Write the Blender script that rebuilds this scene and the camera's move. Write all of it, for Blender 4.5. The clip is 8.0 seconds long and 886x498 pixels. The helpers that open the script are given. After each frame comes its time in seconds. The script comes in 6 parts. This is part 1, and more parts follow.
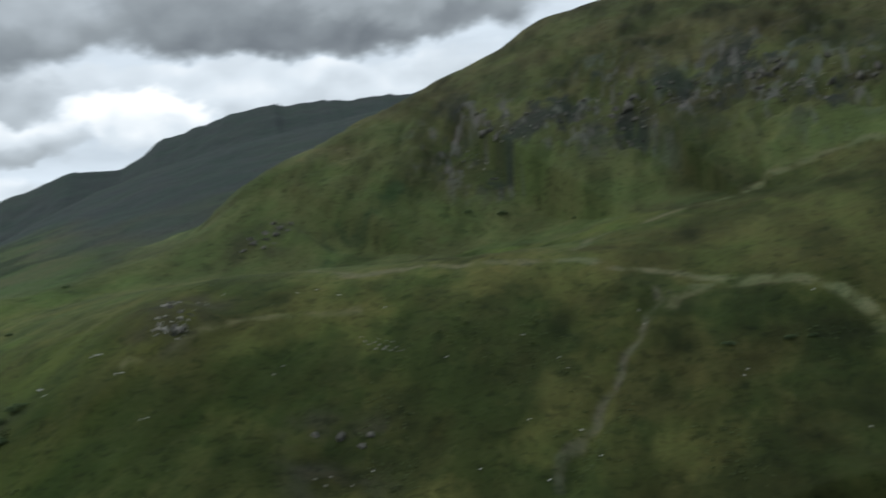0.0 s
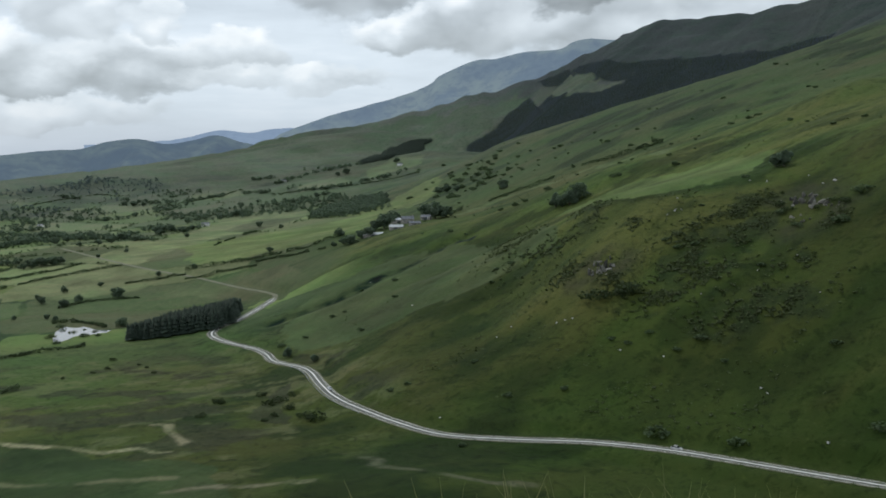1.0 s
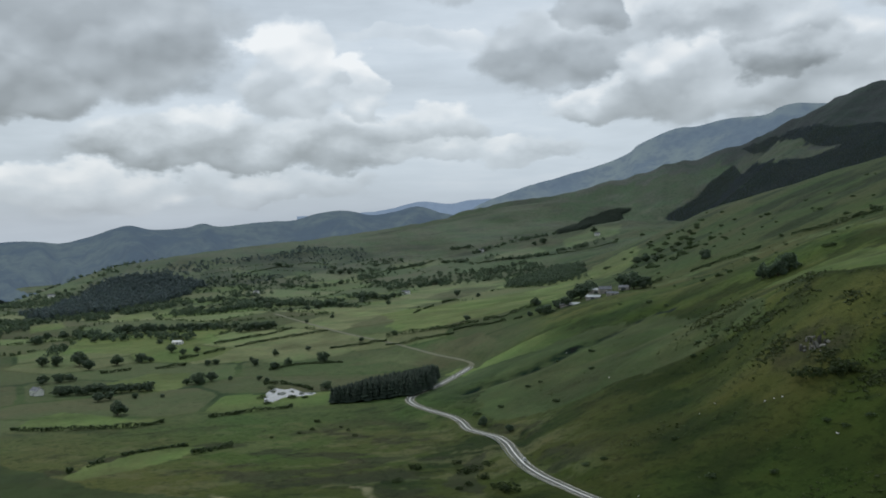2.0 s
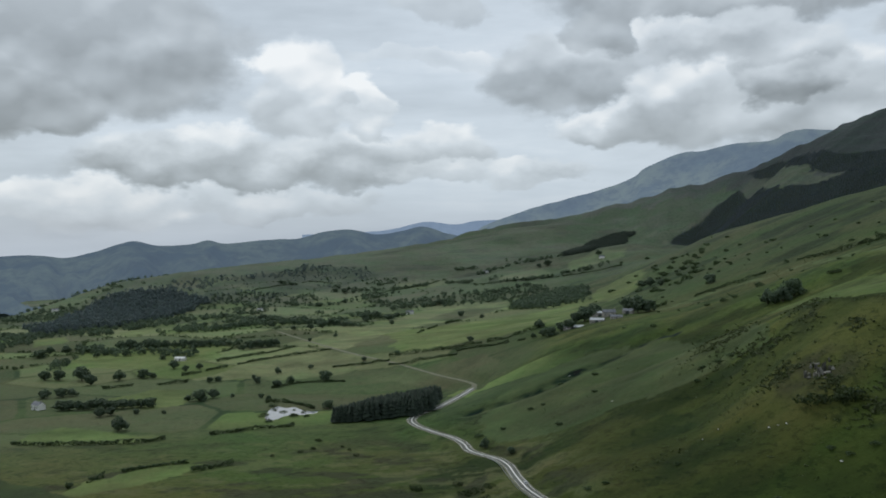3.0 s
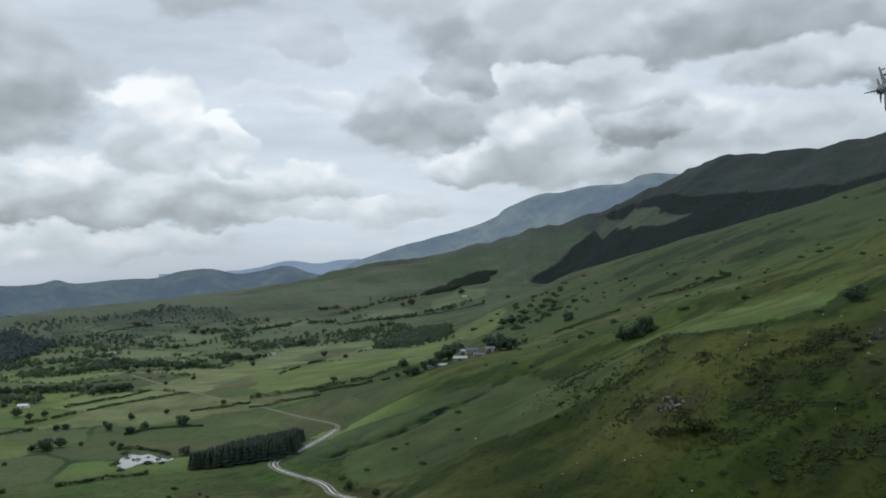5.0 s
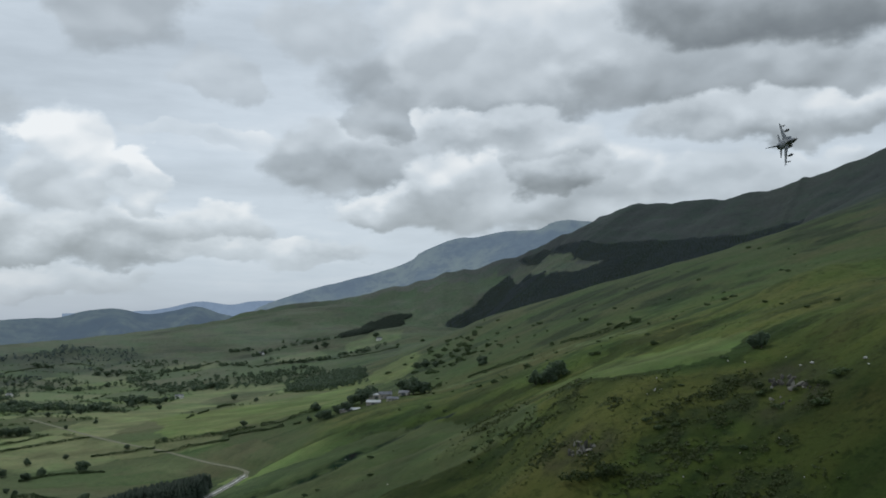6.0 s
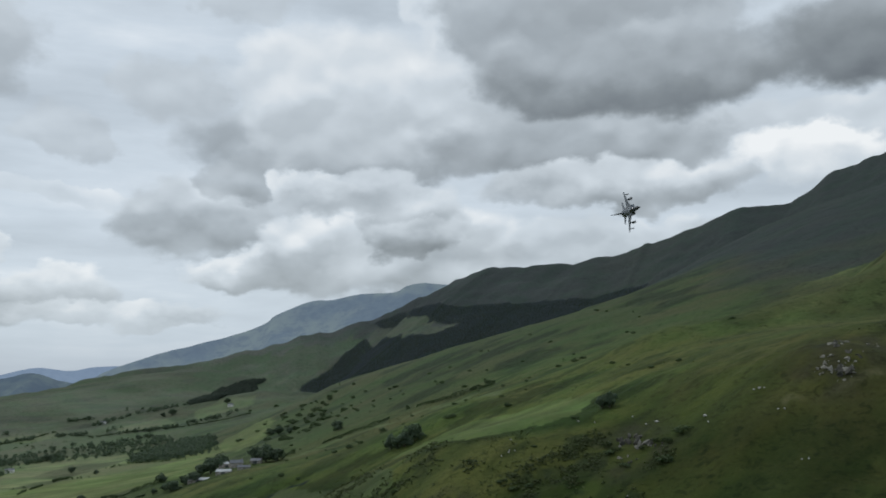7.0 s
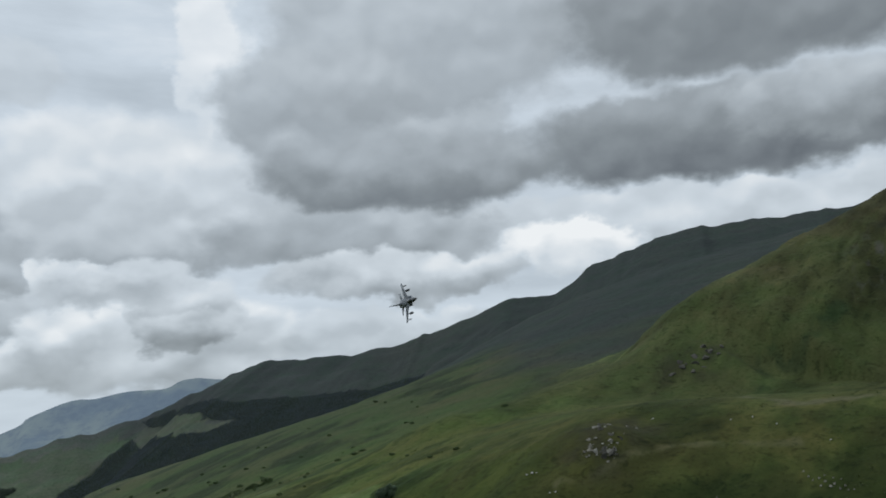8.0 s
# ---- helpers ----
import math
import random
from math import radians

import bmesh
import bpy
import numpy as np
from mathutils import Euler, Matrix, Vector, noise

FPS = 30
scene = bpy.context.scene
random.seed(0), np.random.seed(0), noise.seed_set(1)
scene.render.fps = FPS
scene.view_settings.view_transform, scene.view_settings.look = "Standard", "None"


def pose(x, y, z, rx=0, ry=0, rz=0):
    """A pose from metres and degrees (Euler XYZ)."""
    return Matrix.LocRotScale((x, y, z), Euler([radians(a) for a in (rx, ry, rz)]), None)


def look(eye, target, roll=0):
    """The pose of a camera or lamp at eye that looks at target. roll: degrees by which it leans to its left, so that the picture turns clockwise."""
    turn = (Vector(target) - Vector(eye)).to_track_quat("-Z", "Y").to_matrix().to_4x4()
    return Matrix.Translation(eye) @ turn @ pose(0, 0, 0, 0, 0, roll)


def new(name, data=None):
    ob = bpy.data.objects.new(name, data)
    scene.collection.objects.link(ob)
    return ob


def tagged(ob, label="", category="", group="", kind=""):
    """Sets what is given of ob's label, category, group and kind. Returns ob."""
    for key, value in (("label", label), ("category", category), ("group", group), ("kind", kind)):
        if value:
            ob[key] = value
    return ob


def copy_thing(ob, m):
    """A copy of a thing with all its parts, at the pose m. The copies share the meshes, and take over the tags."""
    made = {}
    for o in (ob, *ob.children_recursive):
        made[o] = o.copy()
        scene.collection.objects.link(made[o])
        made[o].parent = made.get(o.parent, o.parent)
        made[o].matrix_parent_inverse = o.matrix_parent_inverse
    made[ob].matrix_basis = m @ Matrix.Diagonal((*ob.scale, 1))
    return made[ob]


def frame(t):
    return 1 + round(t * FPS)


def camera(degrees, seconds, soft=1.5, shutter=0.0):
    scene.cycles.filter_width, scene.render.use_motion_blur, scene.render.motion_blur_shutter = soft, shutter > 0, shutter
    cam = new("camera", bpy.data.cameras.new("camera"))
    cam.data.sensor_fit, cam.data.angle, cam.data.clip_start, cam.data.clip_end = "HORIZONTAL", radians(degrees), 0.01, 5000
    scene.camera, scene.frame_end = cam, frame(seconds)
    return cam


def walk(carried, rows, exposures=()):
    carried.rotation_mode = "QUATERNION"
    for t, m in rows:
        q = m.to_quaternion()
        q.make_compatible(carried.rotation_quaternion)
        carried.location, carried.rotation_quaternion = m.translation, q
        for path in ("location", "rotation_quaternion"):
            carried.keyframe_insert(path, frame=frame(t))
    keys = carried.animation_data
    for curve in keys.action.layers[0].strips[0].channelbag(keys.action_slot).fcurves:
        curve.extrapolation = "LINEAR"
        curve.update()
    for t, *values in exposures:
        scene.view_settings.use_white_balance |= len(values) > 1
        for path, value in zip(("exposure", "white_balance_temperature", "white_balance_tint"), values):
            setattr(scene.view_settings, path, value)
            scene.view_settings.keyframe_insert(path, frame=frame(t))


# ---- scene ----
# ---- camera: someone standing on a hillside, turning to follow a passing jet ----
EYE_HEIGHT = 150.0
cam = camera(51.4, 8.0, soft=1.75, shutter=0.08)
TURNS = [  # seconds, yaw, pitch, roll
    (0.0, -20.79, 3.49, 6.34), (0.1, -9.7, 1.9, 6.5), (0.2, 1.7, 0.1, 5.9), (0.3, 12.6, -1.5, 4.2),
    (0.4, 20.7, -2.5, 2.2), (0.5, 24.87, -2.99, 1.37), (0.7, 27.83, -4.96, 1.23), (1.0, 28.82, -6.67, 0.99),
    (1.2, 29.83, -6.64, 1.10), (1.5, 33.76, -4.74, 1.28), (1.8, 38.90, -2.69, 1.51), (2.0, 41.00, -2.09, 1.40),
    (2.2, 41.89, -1.77, 1.11), (2.7, 41.90, -1.10, 0.70), (3.3, 40.30, -0.52, 0.44), (3.5, 39.60, -0.39, 0.50),
    (4.0, 37.59, 0.02, 0.54), (4.2, 36.69, 0.21, 0.60), (4.8, 33.90, 1.15, 0.58), (5.3, 31.43, 2.21, 0.42),
    (5.5, 30.67, 2.72, 0.12), (6.0, 27.57, 4.21, -0.09), (6.5, 23.52, 5.99, 0.21), (6.8, 20.72, 7.24, 0.38),
    (7.0, 18.68, 8.08, 0.58), (7.5, 12.91, 10.33, 1.44), (7.8, 8.61, 11.98, 2.42), (8.0, 5.25, 13.32, 3.23),
]
walk(cam, [(t, pose(0, 0, EYE_HEIGHT, 90 + pitch, roll, yaw)) for t, yaw, pitch, roll in TURNS],
     exposures=[(0.0, 0.25, 6250, 10), (0.5, 0.25, 6250, 10), (1.0, 0.2, 6250, 10), (1.5, 0.17, 6250, 10), (2.0, -0.08, 6250, 10), (3.5, -0.05, 6250, 10),
                (5.5, 0.04, 6250, 10), (6.0, -0.1, 6250, 10), (6.5, -0.1, 6250, 10), (7.5, -0.04, 6250, 10), (8.0, -0.08, 6250, 10)])

# ---- sky and sun ----
SUN_AZIMUTH, SUN_ELEVATION = radians(-75), radians(48)
world = bpy.data.worlds.new("world")
scene.world = world
world.use_nodes = True


class Nodes:
    """A short way to write node trees."""

    def __init__(self, tree):
        self.tree = tree
        tree.nodes.clear()

    def add(self, kind, **values):
        node = self.tree.nodes.new(kind)
        for key, value in values.items():
            if key.startswith("in_"):
                self.put(node.inputs[int(key[3:])], value)
        return node

    def put(self, socket, value):
        if isinstance(value, bpy.types.NodeSocket):
            self.tree.links.new(value, socket)
        else:
            socket.default_value = value

    def math(self, op, a, b=0.0, c=0.0, clamp=False):
        node = self.add("ShaderNodeMath", in_0=a, in_1=b, in_2=c)
        node.operation, node.use_clamp = op, clamp
        return node.outputs[0]

    def vec(self, op, a, b=(0, 0, 0)):
        node = self.add("ShaderNodeVectorMath", in_0=a, in_1=b)
        node.operation = op
        return node.outputs[0]

    def xyz(self, x, y, z):
        return self.add("ShaderNodeCombineXYZ", in_0=x, in_1=y, in_2=z).outputs[0]

    def noise(self, where, scale, detail=4.0, rough=0.55, warp=0.0):
        node = self.add("ShaderNodeTexNoise")
        self.put(node.inputs["Vector"], where)
        for key, value in (("Scale", scale), ("Detail", detail), ("Roughness", rough), ("Distortion", warp)):
            self.put(node.inputs[key], value)
        return node.outputs

    def step(self, value, low, high):
        node = self.add("ShaderNodeMapRange", in_0=value, in_1=low, in_2=high)
        node.interpolation_type = "SMOOTHSTEP"
        return node.outputs[0]

    def mix(self, factor, a, b, kind="MIX"):
        node = self.tree.nodes.new("ShaderNodeMix")
        node.data_type, node.blend_type = "RGBA", kind
        self.put(node.inputs[0], factor), self.put(node.inputs[6], a), self.put(node.inputs[7], b)
        return node.outputs[2]


def build_sky():
    n = Nodes(world.node_tree)
    sky = n.add("ShaderNodeTexSky")
    sky.sky_type, sky.sun_disc = "NISHITA", False
    sky.sun_elevation, sky.sun_rotation = SUN_ELEVATION, SUN_AZIMUTH
    way = n.add("ShaderNodeTexCoord").outputs["Generated"]
    part = n.add("ShaderNodeSeparateXYZ", in_0=way)
    x, y, z = part.outputs
    azimuth = n.math("MULTIPLY", n.math("ARCTAN2", x, y), 57.2958)
    height = n.math("MULTIPLY", n.math("ARCSINE", z), 57.2958)
    # heaps of cumulus, smaller and closer towards the horizon
    rise = n.math("MULTIPLY", n.math("LOGARITHM", n.math("ADD", n.math("MAXIMUM", height, -4.0), 12.0), 2.71828), 0.9)
    rise = n.math("ADD", rise, n.math("MULTIPLY", height, 0.085))
    flat = n.xyz(n.math("MULTIPLY", azimuth, 0.085), rise, 3.7)

    def heaped(where_at):
        """Rounded billows at three sizes."""
        bent = n.vec("ADD", where_at, n.vec("MULTIPLY", n.noise(where_at, 4.0, 3.0, 0.5)[1], (0.22, 0.22, 0.0)))
        total = n.math("MULTIPLY", n.noise(where_at, 1.5, 3.0, 0.5)[0], 0.5)
        for scale, much in ((2.3, 0.36), (5.5, 0.14)):
            cell = n.add("ShaderNodeTexVoronoi")
            cell.feature = "SMOOTH_F1"
            n.put(cell.inputs["Vector"], bent), n.put(cell.inputs["Scale"], scale), n.put(cell.inputs["Smoothness"], 0.5)
            total = n.math("ADD", total, n.math("MULTIPLY", n.math("SUBTRACT", 0.7, cell.outputs["Distance"]), much))
        return total

    body, body_above = heaped(flat), heaped(n.vec("ADD", flat, (-0.03, 0.11, 0.0)))
    relief = n.math("MULTIPLY", n.math("SUBTRACT", body, body_above), 1.05)
    relief = n.math("MINIMUM", n.math("MAXIMUM", relief, -0.07), 0.19)
    relief = n.math("MULTIPLY", relief, n.math("SUBTRACT", 1.0, n.math("MULTIPLY", n.step(height, 9.0, 20.0), 0.55)))
    # a high pale veil behind the clouds
    tone = n.math("ADD", 0.71, n.math("MULTIPLY", n.math("SUBTRACT", n.noise(n.vec("MULTIPLY", flat, (0.6, 2.2, 1.0)), 0.9, 6.0, 0.55)[0], 0.5), 0.55))
    # each cloud: a ragged heap, light on top and grey below
    wide_off = n.add("ShaderNodeSeparateColor", in_0=n.noise(flat, 1.6, 2.0, 0.5)[1])
    grain_off = n.add("ShaderNodeSeparateColor", in_0=n.noise(flat, 11.0, 5.0, 0.55)[1])
    fine_off = n.add("ShaderNodeSeparateColor", in_0=n.noise(flat, 4.0, 4.0, 0.5)[1])
    drift = lambda base, k, broad, small: n.math("ADD", base, n.math("ADD", n.math("MULTIPLY", n.math("SUBTRACT", wide_off.outputs[k], 0.5), broad),
                                                                      n.math("ADD", n.math("MULTIPLY", n.math("SUBTRACT", fine_off.outputs[k], 0.5), small),
                                                                             n.math("MULTIPLY", n.math("SUBTRACT", grain_off.outputs[k], 0.5), small * 0.26))))
    az, el = drift(azimuth, 0, 3.0, 4.5), drift(height, 1, 1.6, 2.8)
    bare_sky = 1.0
    swell = n.math("MULTIPLY", n.math("SUBTRACT", body, 0.5), 0.9)
    for a, e, wide, tall, light, grey, much in WEST_CLOUDS + NORTH_CLOUDS + EAST_CLOUDS + LOW_CLOUDS:
        da = n.math("DIVIDE", n.math("SUBTRACT", az, a), wide * 1.1)
        de = n.math("DIVIDE", n.math("SUBTRACT", el, e), tall * 1.1)
        far = n.math("ADD", n.math("POWER", n.math("ABSOLUTE", da), 2.4), n.math("MULTIPLY", de, de))
        far = n.math("SUBTRACT", far, swell)
        mask = n.math("MULTIPLY", n.step(far, 1.22, 0.62), much)
        bare_sky = n.math("MULTIPLY", bare_sky, n.math("SUBTRACT", 1.0, mask))
        up = n.step(de, -0.95, 0.85)
        shade = n.math("ADD", n.math("ADD", grey, relief), n.math("MULTIPLY", up, light + 0.05 - grey))
        tone = n.math("ADD", n.math("MULTIPLY", shade, mask), n.math("MULTIPLY", tone, n.math("SUBTRACT", 1.0, mask)))
    tone = n.math("ADD", tone, n.math("MULTIPLY", n.math("SUBTRACT", fine_off.outputs[2], 0.5), 0.07))
    tone = n.math("MINIMUM", n.math("MAXIMUM", tone, 0.17), 0.94)
    ramp = n.add("ShaderNodeValToRGB", in_0=tone)
    stops = ramp.color_ramp.elements
    stops[0].position, stops[0].color = 0.12, (0.108, 0.118, 0.124, 1)
    stops[1].position, stops[1].color = 0.90, (0.95, 0.955, 0.93, 1)
    for where, shade in ((0.36, (0.264, 0.288, 0.294)), (0.56, (0.450, 0.49, 0.508)), (0.74, (0.666, 0.715, 0.738))):
        stops.new(where).color = (*shade, 1)
    cloud_colour = n.mix(n.math("MULTIPLY", bare_sky, 0.35), ramp.outputs[0], n.mix(1.0, ramp.outputs[0], (0.93, 1.0, 1.09, 1), "MULTIPLY"))
    # towards the horizon the cloud thins into pale blue distance
    low = n.step(height, 6.0, -1.0)
    clear = n.mix(0.9, n.mix(0.10, (0, 0, 0, 1), sky.outputs[0]), (0.34, 0.43, 0.54, 1))
    colour = n.mix(n.math("MULTIPLY", low, 0.55), cloud_colour, clear)
    glow = n.mix(0.06, colour, n.mix(0.12, (0, 0, 0, 1), sky.outputs[0]))
    back = n.add("ShaderNodeBackground", in_0=glow, in_1=1.0)
    out = n.add("ShaderNodeOutputWorld", in_0=back.outputs[0])


# azimuth, height, half width, half height (degrees), tone of top and of base, thickness
WEST_CLOUDS = [
    (-41.8, 11.1, 5.6, 0.6, 0.73, 0.71, 0.50), (-24.0, 14.6, 11.8, 2.4, 0.51, 0.40, 0.85), (-62.9, 11.4, 9.7, 4.3, 0.58, 0.40, 0.95), (-67.0, 7.4, 5.4, 1.8, 0.46, 0.37, 0.85),
    (-46.7, 4.7, 4.8, 1.6, 0.72, 0.42, 0.90), (-50.2, 8.8, 2.9, 3.4, 0.86, 0.60, 0.95), (-46.0, 7.8, 1.6, 1.9, 0.86, 0.56, 0.90), (-41.2, 5.3, 3.4, 1.6, 0.80, 0.56, 0.90),
    (-55.8, 4.5, 8.1, 1.7, 0.74, 0.34, 0.95), (-55.0, 5.7, 3.0, 1.3, 0.84, 0.58, 0.90), (-62.6, 2.0, 5.6, 1.6, 0.84, 0.60, 0.90), (-38.1, 3.9, 6.5, 0.8, 0.78, 0.58, 0.80),
    (-51.2, 2.2, 6.4, 0.9, 0.74, 0.60, 0.70),
]
NORTH_CLOUDS = [
    (-47.7, 18.7, 4.6, 3.3, 0.58, 0.50, 0.80), (-41.7, 14.3, 2.4, 1.6, 0.60, 0.55, 0.60), (-22.0, 16.9, 9.5, 4.3, 0.69, 0.58, 0.85), (-35.4, 17.6, 3.6, 1.7, 0.64, 0.56, 0.75),
    (-21.3, 8.3, 7.6, 2.8, 0.71, 0.49, 0.85), (-33.6, 10.0, 5.0, 2.3, 0.64, 0.42, 0.85), (-30.9, 12.3, 2.6, 1.7, 0.53, 0.40, 0.80), (-28.1, 11.9, 1.1, 1.3, 0.85, 0.59, 0.90),
    (-25.6, 11.9, 1.3, 0.8, 0.83, 0.59, 0.80), (-20.7, 8.7, 3.3, 1.4, 0.57, 0.29, 0.90), (-30.3, 6.5, 3.8, 1.4, 0.77, 0.49, 0.85), (-7.6, 12.0, 7.9, 1.8, 0.73, 0.45, 0.85),
    (-20.2, 9.2, 3.4, 1.7, 0.61, 0.35, 0.70),
]
EAST_CLOUDS = [
    (8.7, 14.3, 18.3, 1.7, 0.71, 0.65, 0.80), (-18.8, 25.0, 2.2, 4.8, 0.87, 0.82, 0.60), (-24.2, 17.2, 7.8, 4.6, 0.77, 0.62, 0.80), (-31.2, 23.3, 3.9, 1.8, 0.67, 0.60, 0.55),
    (-9.6, 14.4, 9.4, 2.1, 0.55, 0.40, 0.90), (18.1, 26.3, 15.3, 4.4, 0.39, 0.27, 0.95), (-5.3, 26.6, 10.2, 5.9, 0.57, 0.45, 0.80), (-11.8, 22.6, 6.9, 3.7, 0.56, 0.42, 0.85),
    (-7.1, 18.5, 9.7, 2.9, 0.52, 0.26, 0.95), (14.6, 18.9, 14.3, 2.8, 0.42, 0.17, 0.95), (19.5, 19.7, 5.9, 2.0, 0.61, 0.39, 0.70), (-3.5, 20.2, 4.4, 1.7, 0.57, 0.43, 0.70),
]
LOW_CLOUDS = [
    (-9.5, 8.2, 9.4, 1.7, 0.69, 0.57, 0.70), (-7.8, 11.7, 7.7, 1.5, 0.73, 0.48, 0.90), (-27.2, 7.6, 3.5, 2.6, 0.69, 0.51, 0.80), (-22.2, 11.2, 4.8, 1.6, 0.73, 0.48, 0.85),
    (-26.4, 11.3, 2.8, 1.6, 0.81, 0.51, 0.85), (-20.7, 8.8, 3.4, 1.2, 0.61, 0.35, 0.80), (3.9, 12.7, 4.4, 1.8, 0.90, 0.74, 0.95),
]
build_sky()
sun = new("sun", bpy.data.lights.new("sun", "SUN"))
sun.data.energy, sun.data.angle, sun.data.color = 1.0, radians(14), (1.0, 0.95, 0.86)
sun.matrix_world = look((0, 0, 900), (-math.sin(SUN_AZIMUTH) * 900 * math.cos(SUN_ELEVATION) / math.sin(SUN_ELEVATION),
                                      -math.cos(SUN_AZIMUTH) * 900 * math.cos(SUN_ELEVATION) / math.sin(SUN_ELEVATION), 0))


# ---- materials ----
def material(name):
    m = bpy.data.materials.new(name)
    m.use_nodes = True
    return m, Nodes(m.node_tree)


def finish(n, colour, rough=0.9, bump=None, strength=0.3, distance=1.0, metal=0.0, gloss=0.25):
    shader = n.add("ShaderNodeBsdfPrincipled")
    for key, value in (("Base Color", colour), ("Roughness", rough), ("Metallic", metal), ("Specular IOR Level", gloss)):
        n.put(shader.inputs[key], value)
    if bump is not None:
        b = n.add("ShaderNodeBump")
        for key, value in (("Height", bump), ("Strength", strength), ("Distance", distance)):
            n.put(b.inputs[key], value)
        n.put(shader.inputs["Normal"], b.outputs[0])
    n.add("ShaderNodeOutputMaterial", in_0=shader.outputs[0])


def spot(n):
    return n.add("ShaderNodeNewGeometry").outputs["Position"]


def ground_material():
    """Rough pasture: its broad cover comes from the mesh, the tufts, rushes and bare patches from noise."""
    m, n = material("pasture")
    p = spot(n)
    land = n.add("ShaderNodeAttribute")
    land.attribute_name = "land"
    colour = land.outputs["Color"]
    wide = n.noise(p, 0.014, 5.0, 0.6)[0]
    mid = n.noise(p, 0.07, 7.0, 0.66)[0]
    tuft = n.noise(p, 0.32, 7.0, 0.72)[0]
    rush = n.noise(p, 0.13, 7.0, 0.7, 0.6)[0]
    coarse = land.outputs["Alpha"]
    colour = n.mix(n.math("MULTIPLY", n.step(mid, 0.46, 0.66), 0.55), colour, n.mix(1.0, colour, (1.20, 1.06, 1.10, 1), "MULTIPLY"))
    colour = n.mix(n.math("MULTIPLY", n.step(wide, 0.42, 0.62), 0.6), colour, n.mix(1.0, colour, (0.80, 1.05, 0.85, 1), "MULTIPLY"))
    colour = n.mix(n.math("MULTIPLY", n.step(rush, 0.53, 0.63), n.math("MULTIPLY", coarse, 0.70)), colour, n.mix(1.0, colour, (0.42, 0.48, 0.46, 1), "MULTIPLY"))
    colour = n.mix(n.math("MULTIPLY", n.step(tuft, 0.52, 0.64), n.math("MULTIPLY", coarse, 0.65)), colour, n.mix(1.0, colour, (0.48, 0.52, 0.48, 1), "MULTIPLY"))
    colour = n.mix(n.math("MULTIPLY", n.step(tuft, 0.44, 0.32), 0.5), colour, n.mix(1.0, colour, (1.65, 1.5, 1.6, 1), "MULTIPLY"))
    finish(n, colour, 0.95, tuft, 0.6, 1.2, gloss=0.1)
    return m


GROUND = ground_material()

# ---- the lie of the land: ridge, valley and height points fitted to the camera's view, in metres ----
ROAD_LOW = [
    (-441, 467, 21.1), (-424, 455, 21.4), (-401, 448, 21.1), (-383, 444, 20.9), (-366, 435, 20.7), (-353, 424, 21.0), (-340, 419, 21.4), (-324, 415, 21.8), (-311, 407, 22.1),
    (-292, 389, 22.8), (-271, 371, 23.3), (-257, 362, 23.5), (-239, 353, 23.9), (-216, 342, 24.8), (-187, 334, 25.2), (-155, 337, 26.7), (-124, 343, 28.3), (-92, 343, 29.8),
    (-59, 337, 31.4), (-14, 328, 33.7), (44, 315, 38), (111, 305, 42), (198, 283, 48), (291, 244, 55), (413, 150, 65),
]
ROAD_HIGH = [
    (-971, 771, 24.9), (-805, 705, 24.7), (-711, 672, 24.5), (-636, 651, 24.5), (-553, 621, 24), (-513, 611, 23.6),
    (-491, 596, 22.6), (-457, 517, 22.4), (-450, 483, 21.7),
]
VALLEY_FLOOR = [
    (-319, 215, 20.4), (-314, 264, 21.5), (-317, 306, 20.5), (-222, 247, 26.5), (-199, 258, 28.8), (-146, 274, 32.2),
    (-544, 441, 17.7), (-1492, 1007, 17.8), (-1367, 1320, 33.8), (-1157, 1379, 46.2), (-1293, 1780, 92.4), (-411, 183, 21),
    (-606, 350, 16), (-914, 407, 14), (-1187, 742, 16), (-1597, 581, 10), (-797, -70, 20), (-156, 90, 31),
    (-58, 160, 33), (90, 156, 38), (188, 68, 55),
]
LOW_HILL = [
    (-1728, 791, 0.5), (-1933, 1050, 44.3), (-2077, 1391, 60.5), (-1922, 1896, 107.6), (-1725, 2077, 146.7), (-1510, 2238, 178.3),
    (-1807, 587, -15), (-2117, 899, -40), (-2495, 1271, -50), (-3060, 1236, -60), (-2819, 1901, -40), (-2431, 2518, 0),
]
SLOPE_LEFT = [
    (-321, 459, 31), (-379, 541, 45.5), (-447, 639, 54.2), (-533, 762, 60.5), (-227, 394, 36.6), (-270, 468, 49.9),
    (-340, 589, 60.5), (-527, 850, 62.5), (-675, 1169, 67.4), (-850, 1472, 84.7), (-1050, 1819, 128), (-182, 390, 42.8),
    (-220, 471, 58.3), (-279, 598, 74.8), (-380, 816, 87.1), (-528, 1133, 106.3), (-710, 1489, 141.4),
]
SLOPE_MID = [
    (-135, 392, 46.5), (-158, 459, 83.6), (-182, 529, 111.8), (-247, 719, 123.5), (-374, 1087, 150), (-563, 1444, 177.3),
    (-83, 391, 50.3), (-94, 440, 78.7), (-110, 518, 112.9), (-133, 626, 128.8), (-187, 880, 157.9), (-452, 1535, 214.3),
    (-353, 1663, 242.7), (-262, 1730, 273.9), (-61, 516, 117.3), (-50, 422, 75.1), (-44, 372, 49.5), (-88, 583, 137.6),
    (-93, 795, 170.9), (-179, 1791, 321.7),
]
